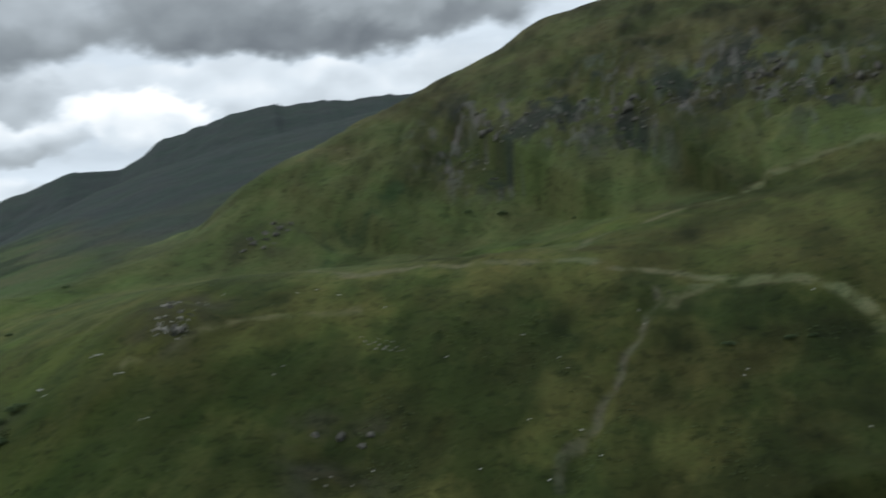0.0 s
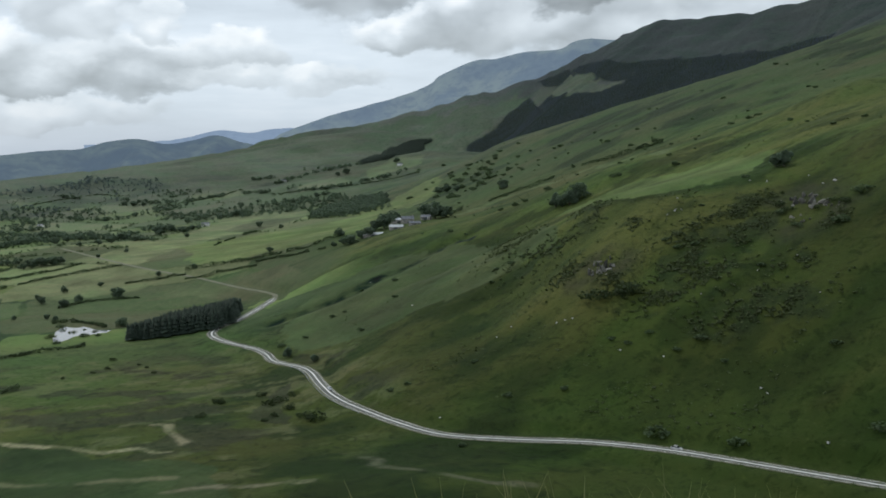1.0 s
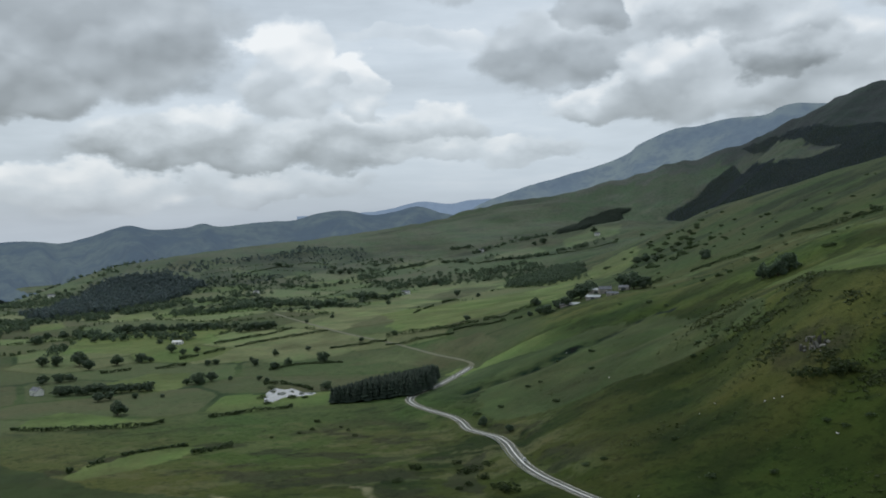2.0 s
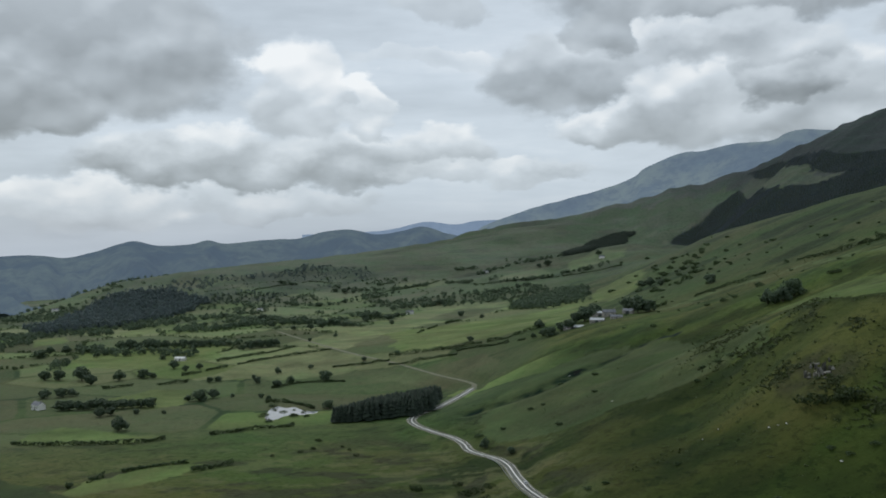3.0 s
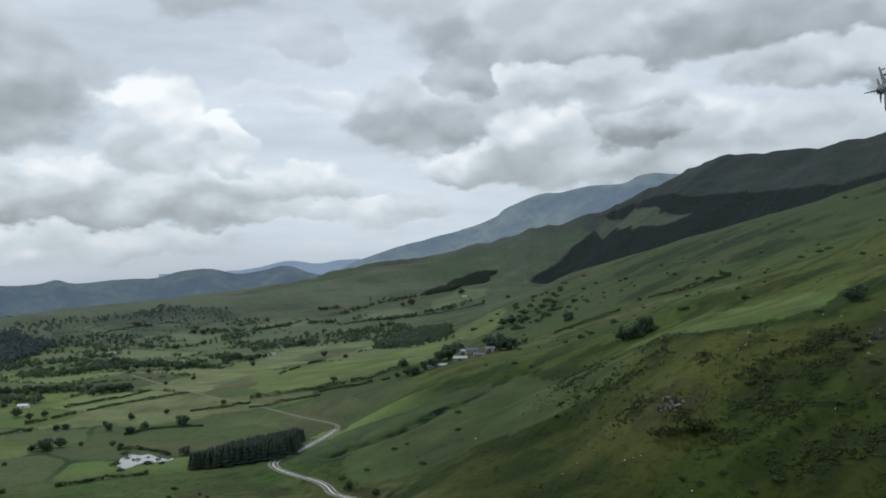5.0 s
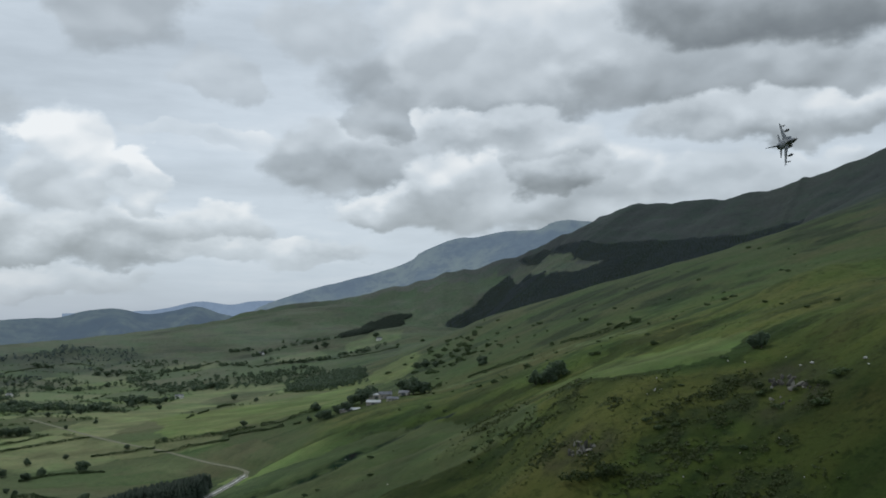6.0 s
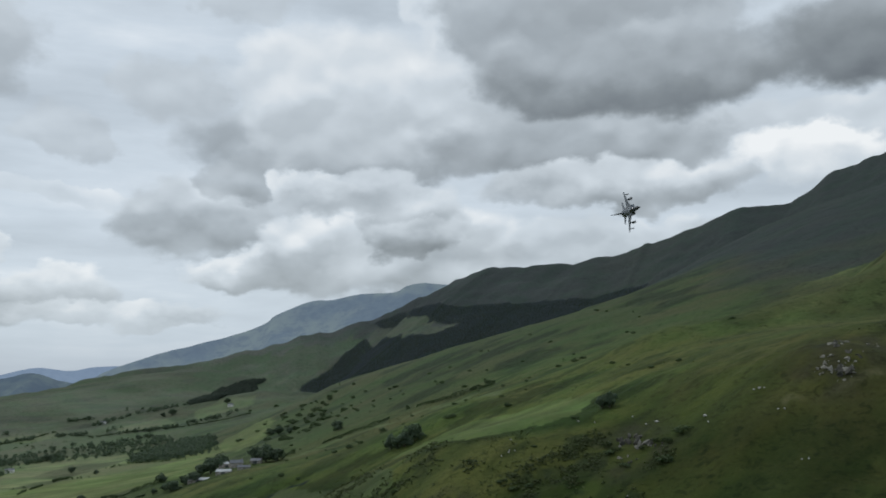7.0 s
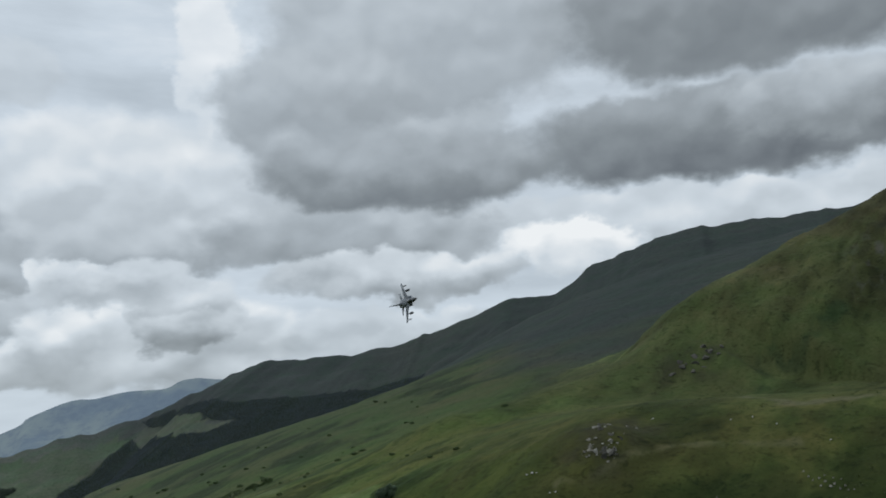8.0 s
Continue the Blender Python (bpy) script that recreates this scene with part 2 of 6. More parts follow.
SLOPE_RIGHT = [
    (0, 365, 59), (0, 425, 97.8), (0, 490, 132.9), (0, 540, 151.9), (0, 760, 183.2), (-80, 1898, 386.7),
    (-21, 2000, 427.5), (43, 538, 161.3), (37, 459, 117.8), (30, 374, 77.1), (101, 418, 94.2), (132, 362, 75.2),
    (223, 380, 100.6), (173, 339, 72.7), (265, 265, 67.6),
]
LEE_SIDE = [
    (-1225, 2122, 110), (-845, 1813, 115), (-667, 1832, 145), (-484, 1941, 195), (-325, 2054, 245), (-192, 2192, 300),
]
SHELF = [
    (127, 586, 180.4), (183, 561, 176.8), (236, 535, 176.1), (285, 494, 169.1), (330, 440, 151), (362, 387, 141.3),
    (361, 345, 117.7), (398, 268, 108), (48, 688, 184), (154, 724, 183), (285, 639, 179), (376, 579, 193),
    (476, 567, 213), (560, 513, 235), (658, 380, 245),
]
CRAG_RIDGE = [
    (-54, 828, 196.4), (33, 859, 216.2), (96, 895, 239.5), (137, 920, 267.7), (169, 945, 297.9), (230, 973, 331.7),
    (299, 996, 364.6), (369, 1015, 398.3), (491, 1007, 454.9), (546, 1001, 487), (625, 977, 507.1), (758, 904, 524.3),
    (995, 671, 516.9),
]
DARK_RIDGE = [
    (-2038, 2147, 82.8), (-1948, 2222, 129.4), (-1856, 2293, 162.4), (-1628, 2448, 214.2), (-1435, 2561, 265.8), (-1206, 2670, 323.6),
    (-1087, 2710, 362.4), (-985, 2733, 412.8), (-904, 2734, 445.1), (-749, 2719, 483.8), (-607, 2692, 491.3), (-450, 2662, 483.9),
    (-261, 2657, 530), (-108, 2648, 579.2), (9, 2640, 615.5), (115, 2627, 623.2), (225, 2610, 678.3), (340, 2588, 719.1),
    (449, 2561, 747.9), (695, 2505, 759.8), (891, 2443, 764.6), (1300, 2252, 769.4), (1838, 1838, 750.3),
]
FAR_RIDGE = [
    (-2877, 2779, 66.2), (-2603, 3037, 131.2), (-2496, 3126, 198.2), (-2363, 3227, 258.2), (-2223, 3325, 303), (-2101, 3404, 339.3),
    (-1977, 3477, 390.4), (-1935, 3501, 428.3), (-1826, 3547, 477.3), (-1770, 3565, 491.2), (-1714, 3581, 490.3), (-1602, 3610, 509.5),
    (-1448, 3643, 520.5), (-1390, 3644, 544.8), (-1340, 3663, 554.4), (-1250, 3694, 547.5), (-800, 3766, 486.8),
]
FAR_HILLS = [
    (-4402, 936, 102.9), (-4229, 1539, 79.3), (-4089, 1880, 77.7), (-4030, 2003, 65.2), (-3988, 2086, 84), (-3875, 2187, 132.9),
    (-3846, 2239, 143), (-3796, 2322, 121.3), (-3724, 2437, 122), (-3674, 2510, 139.9), (-3631, 2572, 125.9), (-3548, 2686, 137.6),
    (-3434, 2831, 138.3), (-3326, 2911, 169.3), (-3222, 2996, 181.5), (-3130, 3092, 159.2), (-3054, 3168, 169.2), (-2975, 3241, 192.2),
    (-2895, 3313, 164.6), (-2834, 3366, 144.6), (-2586, 3560, 34.8),
]
FAINT_RANGE = [
    (-3639, 3053, 158.3), (-3359, 3359, 183.2), (-3209, 3502, 220.5), (-3085, 3612, 208), (-2957, 3717, 228.8), (-2724, 3891, 216.3),
]

# ---- fields, woods, paths and things, placed to fit the camera's view ----
VALLEY_TREES = [
    (-916, 931, 7.2), (-902, 1066, 9.4), (-837, 1036, 6.5), (-662, 681, 5.2), (-680, 650, 4.6), (-596, 719, 6.9), (-850, 765, 5.6), (-850, 723, 4.1), (-1242, 726, 8.8),
    (-895, 552, 5.2), (-846, 434, 16.3), (-815, 427, 11.3), (-814, 455, 11.5), (-874, 411, 10.7), (-864, 420, 11.8), (-808, 478, 9.2), (-832, 526, 9.7), (-808, 524, 7.1),
    (-720, 571, 6.8), (-652, 574, 9.6),
]
FIELD_TREES = [
    (-809, 541, 6.0), (-801, 483, 5.7), (-737, 504, 5.5), (-734, 512, 5.5), (-709, 604, 4.6), (-668, 529, 7.3), (-672, 548, 8.0), (-696, 528, 6.4), (-720, 542, 4.4),
    (-661, 441, 9.7), (-663, 457, 8.4), (-666, 434, 6.3), (-654, 470, 4.0), (-629, 481, 4.9), (-610, 474, 4.7), (-538, 475, 7.0), (-657, 351, 8.2), (-657, 360, 6.9),
    (-590, 329, 11.6), (-644, 374, 4.6), (-625, 386, 3.2),
]
BELT_TREES = [
    (-775, 364, 8.9), (-770, 376, 8.4), (-768, 385, 7.9), (-706, 345, 8.7), (-703, 350, 8.2), (-697, 355, 8.6), (-694, 361, 7.7), (-691, 367, 8.6), (-685, 371, 8.1),
    (-682, 376, 7.2), (-678, 382, 8.1), (-675, 388, 7.7), (-669, 392, 7.1), (-664, 397, 8.1), (-1054, 502, 9.3), (-1026, 476, 9.7), (-1046, 518, 8.6), (-1021, 532, 7.1),
    (-978, 520, 6.8),
]
ROADSIDE_TREES = [
    (-1010, 568, 10.7), (-1004, 576, 12.1), (-988, 578, 10.5), (-981, 586, 12.6), (-971, 592, 11.2), (-965, 600, 10.5), (-959, 608, 9.8), (-953, 616, 11.1), (-946, 624, 9.7),
    (-939, 632, 9.0), (-937, 642, 8.4), (-931, 651, 7.0), (-871, 641, 8.0), (-870, 651, 10.0), (-867, 661, 10.7), (-864, 672, 9.4), (-861, 681, 8.1), (-971, 798, 6.9),
    (-962, 820, 7.8), (-962, 841, 10.2), (-992, 884, 11.4),
]
FAR_TREES = [
    (-1105, 786, 7.5), (-1170, 868, 9.8), (-1194, 919, 13.9), (-1076, 843, 10.1), (-1076, 864, 10.2), (-1086, 894, 9.5), (-1087, 916, 10.5), (-949, 870, 7.9), (-1010, 972, 15.5),
    (-1047, 1026, 14.4), (-994, 1004, 10.4), (-1020, 1049, 9.9), (-1092, 1188, 5.9), (-1071, 1209, 11.9), (-1087, 1246, 8.1), (-1433, 1291, 8.3), (-1408, 1292, 10.6), (-1392, 1302, 9.4),
    (-1239, 820, 6.4), (-1196, 811, 7.1), (-1204, 836, 5.4), (-1191, 759, 5.2),
]
FARM_TREES = [
    (-448, 796, 15.7), (-477, 828, 11.7), (-440, 803, 10.1), (-472, 830, 12.9), (-477, 746, 13.1), (-485, 743, 9.8), (-494, 788, 11.4), (-481, 713, 6.9), (-473, 715, 7.9),
    (-483, 697, 7.3), (-495, 703, 5.3), (-504, 700, 4.2), (-528, 744, 6.7), (-564, 912, 5.3), (-448, 955, 9.1), (-657, 1177, 8.3), (-624, 1143, 9.6), (-586, 1101, 8.4),
    (-1035, 1675, 9.7), (-1123, 1614, 10.9), (-1139, 1605, 7.2),
]
HILL_TREES = [
    (-265, 659, 11.3), (-258, 655, 10.4), (-252, 655, 11.2), (-247, 663, 13.9), (-90, 566, 9.1), (-85, 564, 9.8), (-348, 433, 6.1), (-323, 426, 4.6),
]
SCRUB = [
    (-886, 1611, 5.6), (-689, 1280, 5.4), (-646, 1224, 7.6), (-656, 1263, 6.1), (-684, 1326, 4.6), (-594, 1168, 5.6), (-612, 1218, 8.4), (-539, 1083, 6.7), (-611, 1241, 5.1),
    (-549, 1128, 6.2), (-613, 1269, 5.2), (-633, 1321, 5.4), (-659, 1324, 3.6), (-636, 1347, 3.7), (-532, 1152, 5.5), (-491, 1104, 3.0), (-532, 1044, 5.8), (-593, 1130, 6.3),
    (-320, 706, 3.8), (-314, 714, 2.9), (-353, 857, 4.0), (-336, 895, 2.3), (-231, 692, 3.6), (-226, 691, 3.1), (-180, 685, 3.5), (-356, 1050, 4.1), (-267, 939, 4.8),
    (-282, 934, 4.2), (-302, 968, 3.7),
]
GORSE = [
    (-256, 338, 4.7), (-263, 340, 3.7), (-324, 347, 2.9), (-328, 347, 2.3), (-314, 322, 2.2), (-313, 365, 3.0), (-296, 351, 3.4), (-294, 357, 4.0), (-281, 350, 3.3),
    (-280, 336, 2.7), (-293, 368, 2.9), (-279, 329, 2.1), (-422, 390, 1.8), (-408, 383, 1.7), (-431, 392, 1.4), (-446, 349, 1.7), (-440, 366, 1.8), (-454, 392, 2.2),
    (-441, 377, 2.1), (-154, 434, 4.2), (-151, 435, 3.1), (-138, 436, 4.8), (-135, 439, 3.9), (-142, 440, 2.6),
]
HILL_BUSHES = [
    (-45, 477, 3.5), (-38, 503, 4.0), (-76, 501, 2.5), (-114, 475, 2.4), (-130, 478, 2.1), (-122, 472, 2.4), (-234, 510, 2.4), (-228, 513, 2.1), (-245, 512, 2.1),
    (-199, 501, 2.0), (-119, 412, 1.8), (-95, 408, 2.1), (-82, 396, 1.7), (-100, 355, 3.6), (-67, 350, 3.1), (-77, 452, 2.0), (-66, 485, 2.4), (-316, 465, 2.1),
    (-320, 512, 1.9), (-18, 353, 3.0), (-38, 397, 2.0), (-240, 494, 2.0),
]
LANE_BUSHES = [
    (-533, 414, 2.5), (-579, 454, 2.7), (-534, 438, 2.5), (-527, 444, 2.1), (-366, 450, 2.8), (-357, 462, 1.8), (-356, 491, 1.9), (-350, 497, 1.5), (-341, 546, 2.0),
    (-362, 535, 2.0), (-104, 553, 2.1), (-120, 512, 1.6), (-171, 323, 2.2), (-238, 374, 1.9), (-231, 379, 1.6), (-203, 397, 1.6), (-172, 369, 2.0), (-147, 376, 2.0),
    (-137, 409, 1.9), (-128, 406, 1.8), (-104, 402, 1.8), (-165, 884, 3.3), (-160, 903, 3.4), (-178, 870, 2.7), (-212, 1318, 4.1), (-18, 821, 2.5), (-69, 656, 2.0),
    (-50, 653, 2.4), (332, 781, 3.6), (357, 761, 4.1), (402, 707, 3.5), (291, 377, 2.3), (317, 363, 2.7), (326, 358, 2.4),
]
HEDGE_LOW = [
    (-605, 262), (-588, 269), (-566, 288), (-543, 311), (-539, 333),
]
HEDGE_CURVE = [
    (-464, 229), (-476, 262), (-475, 293), (-470, 305),
]
HEDGE_BUSHY = [
    (-448, 294), (-448, 306), (-447, 321),
]
HEDGE_LAKE = [
    (-525, 359), (-520, 374), (-518, 390), (-506, 415),
]
HEDGE_LANE = [
    (-789, 508), (-796, 566), (-793, 621), (-780, 657), (-772, 687),
]
HEDGE_LANE_TWO = [
    (-831, 576), (-830, 612), (-826, 647), (-832, 684),
]
HEDGE_FARM = [
    (-665, 672), (-645, 684), (-623, 694), (-595, 696), (-575, 707), (-545, 714), (-530, 732), (-528, 748),
]
HEDGE_MID = [
    (-765, 822), (-796, 878), (-815, 919), (-859, 1009),
]
HEDGE_THIN = [
    (-692, 619), (-666, 640), (-651, 657),
]
HEDGE_ROW = [
    (-782, 421), (-778, 443), (-761, 467), (-754, 492),
]
HEDGE_TREE = [
    (-668, 523), (-665, 553), (-641, 573), (-630, 577),
]
HEDGE_FAR = [
    (-1171, 1425), (-1126, 1441), (-1083, 1459), (-1060, 1503), (-1006, 1502), (-967, 1523), (-913, 1561),
]
HEDGE_UP = [
    (-456, 824), (-449, 846), (-445, 875), (-431, 911), (-395, 915), (-376, 930),
]
HEDGE_TOP = [
    (-367, 959), (-341, 947), (-320, 934), (-290, 927), (-278, 931), (-252, 909),
]
HEDGE_SLOPE = [
    (-514, 700), (-525, 697), (-564, 694), (-587, 687),
]
HEDGE_WEST = [
    (-1572, 1189), (-1574, 1249), (-1556, 1328), (-1506, 1349),
]
HEDGE_NORTH = [
    (-1353, 1319), (-1324, 1356), (-1307, 1405), (-1302, 1462), (-1299, 1486),
]
HEDGE_EAST = [
    (-634, 640), (-611, 664), (-578, 676),
]
HEDGE_WATER = [
    (-596, 461), (-587, 471), (-568, 472), (-546, 468),
]
HEDGES = [HEDGE_LOW, HEDGE_CURVE, HEDGE_BUSHY, HEDGE_LAKE, HEDGE_LANE, HEDGE_LANE_TWO, HEDGE_FARM, HEDGE_MID, HEDGE_THIN, HEDGE_ROW, HEDGE_TREE, HEDGE_FAR, HEDGE_UP, HEDGE_TOP, HEDGE_SLOPE, HEDGE_WEST, HEDGE_NORTH, HEDGE_EAST, HEDGE_WATER]
LUSH_A = [
    (-612, 265), (-627, 287), (-635, 313), (-589, 325), (-546, 336), (-546, 313), (-593, 270),
]
LUSH_B = [
    (-456, 220), (-474, 260), (-474, 292), (-459, 313), (-446, 280), (-444, 250), (-446, 227),
]
LUSH_C = [
    (-942, 543), (-920, 579), (-870, 615), (-846, 587), (-834, 525), (-931, 461), (-981, 486),
]
LUSH_D = [
    (-669, 684), (-799, 807), (-817, 957), (-778, 1088), (-718, 1145), (-638, 1004), (-510, 751), (-611, 715),
]
LUSH_E = [
    (-718, 1145), (-777, 1249), (-747, 1330), (-712, 1295), (-665, 1183), (-645, 1072),
]
PALE_A = [
    (-761, 503), (-802, 606), (-770, 680), (-662, 669), (-658, 603), (-692, 548),
]
LUSH_F = [
    (-1076, 1619), (-1085, 1733), (-1014, 1756), (-952, 1627), (-1015, 1537),
]
PALE_B = [
    (-1161, 1485), (-1136, 1590), (-1049, 1527), (-1109, 1438),
]
LUSH_G = [
    (-251, 628), (-226, 654), (-174, 662), (-132, 647), (-99, 622), (-100, 565), (-118, 547), (-156, 528), (-180, 540),
]
LUSH_H = [
    (-1215, 676), (-1262, 785), (-1331, 930), (-1205, 807), (-1128, 643),
]
PALE_C = [
    (-863, 684), (-889, 815), (-1069, 1163), (-955, 1253), (-880, 1169), (-847, 921), (-759, 696),
]
LUSH_I = [
    (-889, 815), (-936, 957), (-990, 1051), (-847, 921), (-806, 775),
]
LUSH_J = [
    (-1134, 520), (-1214, 557), (-1216, 603), (-1143, 567),
]
LUSH_K = [
    (-726, 359), (-744, 451), (-716, 473), (-659, 424), (-655, 394),
]
BROWN_A = [
    (-622, 556), (-616, 622), (-581, 647), (-545, 670), (-478, 627), (-500, 615), (-522, 588), (-588, 594),
]
BROWN_B = [
    (-928, 1010), (-995, 1166), (-901, 1182), (-862, 1009),
]
SUNNY_BANK = [
    (-379, 467), (-406, 540), (-399, 590), (-349, 630), (-242, 579), (-200, 512), (-245, 497), (-286, 470), (-322, 450),
    (-342, 441),
]
BANK = [
    (-289, 336), (-301, 355), (-307, 376), (-308, 391), (-298, 376), (-288, 355), (-267, 339), (-262, 328), (-274, 326),
]
NEAR_PLANTATION = [
    (-488, 440), (-468, 461), (-448, 481), (-459, 511), (-491, 549), (-513, 565), (-524, 528), (-509, 468),
]
SCRUB_WOOD = [
    (-891, 1171), (-822, 1150), (-780, 1179), (-764, 1219), (-809, 1277), (-888, 1326), (-903, 1263), (-907, 1213),
]
STRIP_PLANTATION = [
    (-1146, 1702), (-1085, 1733), (-1300, 2254), (-1293, 2299), (-1331, 2276), (-1342, 2143), (-1274, 1924),
]
RIDGE_WOOD = [
    (-1770, 936), (-1762, 1044), (-1738, 1165), (-1707, 1323), (-1733, 1480), (-1643, 1508), (-1648, 1373), (-1661, 1226), (-1642, 1100),
    (-1691, 977),
]
WEST_WOOD = [
    (-1258, 577), (-1265, 627), (-1325, 737), (-1422, 884), (-1511, 1012), (-1578, 1065), (-1688, 1064), (-1752, 988), (-1710, 893),
    (-1486, 718), (-1375, 631),
]
HILL_PLANTATION = [
    (-1098, 2624), (-1013, 2607), (-874, 2432), (-760, 2328), (-684, 2322), (-594, 2289), (-518, 2280), (-428, 2260), (-331, 2267),
    (-243, 2220), (-222, 1917), (-338, 1900), (-519, 1858), (-623, 1826), (-692, 1801), (-828, 1743), (-1130, 2190), (-1157, 2244),
    (-1140, 2293), (-1132, 2345), (-1119, 2400), (-1103, 2474), (-1093, 2513), (-824, 2119), (-754, 2142), (-705, 2158), (-683, 2177),
    (-772, 2222), (-966, 2488), (-1062, 2556),
]
HIGH_MEADOW = [
    (-1591, 2410), (-1459, 2462), (-1309, 2505), (-1148, 2547), (-1091, 2495), (-1076, 2434), (-1119, 2388), (-1146, 2305), (-1214, 2225),
    (-1285, 2226), (-1303, 2339), (-1371, 2312), (-1363, 2064),
]
CLEARING = [
    (-1062, 2556), (-966, 2488), (-772, 2222), (-683, 2177), (-705, 2158), (-754, 2142), (-824, 2119), (-1093, 2513),
]
HEATH = [
    (-1525, 1034), (-1709, 1188), (-1703, 1320), (-1702, 1489), (-1594, 1536), (-1513, 1476), (-1468, 1347), (-1477, 1215), (-1456, 1088),
]
DRY_SLOPE = [
    (283, 490), (295, 522), (334, 557), (378, 576), (428, 578), (475, 566), (515, 547), (561, 514), (602, 470), (658, 380),
    (398, 268), (361, 345), (359, 388), (337, 425), (318, 450),
]
TRACK_PALE = [
    (-369, 254), (-349, 256), (-330, 258), (-310, 265), (-302, 271), (-284, 272),
]
TRACK_FORK = [
    (-329, 303), (-324, 306), (-312, 297), (-301, 291), (-287, 285),
]
TRACK_LOW = [
    (-316, 218), (-301, 227), (-279, 238), (-256, 244),
]
TRACK_BANK = [
    (-242, 231), (-227, 244), (-214, 251), (-202, 260),
]
STREAM_STONES = [
    (-200, 298), (-193, 291), (-181, 283), (-168, 282), (-152, 279), (-137, 280), (-121, 288),
]
SHELF_PATH = [
    (130, 602), (151, 552), (178, 546), (209, 537), (229, 521), (260, 505), (283, 490), (295, 467), (318, 450),
    (337, 425), (359, 388), (361, 369), (357, 343),
]
HILL_PATH = [(295, 522), (334, 557), (378, 576), (428, 578), (475, 566), (515, 547), (561, 514), (602, 470)]
SPUR_PATH = [
    (288, 425), (300, 432), (316, 432), (334, 422), (355, 392),
]
LOWER_PATH = [
    (12, 493), (36, 499), (74, 514), (93, 515), (117, 509), (140, 498),
]
GULLY = [
    (291, 437), (274, 423), (258, 410), (243, 398), (228, 386), (212, 372), (199, 361), (184, 349), (173, 338),
]
RAVINE = [
    (131, 604), (211, 826), (243, 826), (288, 843),
]
DITCH = [
    (-406, 489), (-389, 509), (-368, 527), (-359, 572), (-350, 626), (-329, 637),
]
CRAG_ROCKS = [
    (483, 756, 7.7), (492, 744, 9.9), (490, 729, 6.5), (520, 734, 6.6), (576, 665, 11.9), (583, 659, 10.8), (596, 657, 8.7), (570, 650, 8.5), (577, 620, 6.2),
    (497, 708, 4.8), (487, 714, 5.3), (521, 692, 4.3), (548, 696, 4.4), (619, 586, 8.4), (629, 580, 7.4), (384, 844, 10.2), (389, 821, 7.8), (453, 794, 4.5),
    (470, 779, 3.9), (143, 854, 7.4), (158, 859, 7.5), (171, 859, 5.4), (519, 709, 5.4), (559, 677, 5.4), (595, 624, 5.3),
]
BELT_A = [
    (-1130, 729), (-1102, 758), (-1128, 830), (-1208, 948), (-1073, 893), (-1053, 943), (-1143, 1108), (-1155, 1182), (-1138, 1238),
]
BELT_D = [
    (-1597, 1268), (-1519, 1296), (-1449, 1330), (-1385, 1334), (-1312, 1381), (-1294, 1462),
]
BELT_E = [
    (-1155, 1394), (-1089, 1447), (-1024, 1519), (-981, 1535), (-952, 1575),
]
BELT_F = [
    (-1365, 1600), (-1338, 1650), (-1329, 1702), (-1313, 1757), (-1204, 1730),
]
BELT_G = [(-1404, 1128), (-1310, 1145), (-1308, 1214), (-1297, 1280)]
BELT_H = [(-1212, 900), (-1189, 932), (-1170, 962), (-1087, 938), (-966, 886), (-921, 886)]
BELT_I = [(-1152, 1123), (-1123, 1149), (-1110, 1208), (-1089, 1252)]
BELT_J = [(-1092, 1173), (-1070, 1238), (-1058, 1287), (-1045, 1371), (-1022, 1411)]
BELT_K = [(-1066, 515), (-1063, 537), (-1013, 535), (-955, 544)]
BELT_L = [(-1185, 751), (-1169, 773), (-1112, 772), (-1126, 831), (-1097, 860)]
BELT_M = [(-939, 430), (-932, 444), (-954, 472)]
BELT_N = [(-1252, 1440), (-1176, 1431), (-1152, 1475), (-1135, 1494)]
BELT_O = [(-1270, 1565), (-1263, 1658), (-1208, 1691), (-1146, 1712)]
BELT_P = [(-1324, 897), (-1343, 967), (-1335, 1003)]
BELT_Q = [(-964, 556), (-932, 572), (-885, 581)]
SPUR_CRAG = [(132, 842, 6), (144, 846, 7), (155, 850, 6), (165, 852, 7), (177, 852, 5), (150, 838, 4), (160, 842, 4)]
OUTCROP_BUSHES = [(-50, 502, 3.4), (-45, 497, 3.0), (-79, 512, 3.2), (-73, 504, 2.6), (-58, 500, 2.4), (-40, 503, 2.8)]
POND_BUSHES = [(-566, 446, 2.2), (-555, 446, 2.6), (-556, 456, 2.0), (-543, 455, 2.4), (-552, 424, 3.0), (-548, 467, 2.5), (-599, 466, 3.0)]
BRACKEN_BEDS = [  # x, y, half width, half depth
    (-210, 505, 21, 16), (-258, 565, 15, 45), (-124, 479, 9, 8), (-115, 489, 9, 7), (-102, 506, 7, 6), (-96, 515, 7, 6), (-90, 522, 7, 5), (-120, 457, 6, 6),
    (-113, 468, 7, 7), (-104, 480, 7, 8), (-96, 497, 7, 7), (-106, 450, 16, 11), (-81, 495, 8, 9), (-89, 480, 8, 8), (-80, 424, 22, 11), (-54, 423, 14, 11),
    (-158, 493, 11, 7), (-48, 482, 7, 7), (-124, 432, 13, 7), (-179, 463, 9, 10), (-150, 448, 7, 5), (-195, 544, 9, 41), (-64, 453, 8, 4),
]
NEAR_GREEN = [(-520, 219), (-471, 222), (-429, 225), (-390, 238), (-366, 248), (-333, 254), (-301, 258), (-272, 262), (-250, 262), (-120, 150), (-230, 60), (-400, 90)]
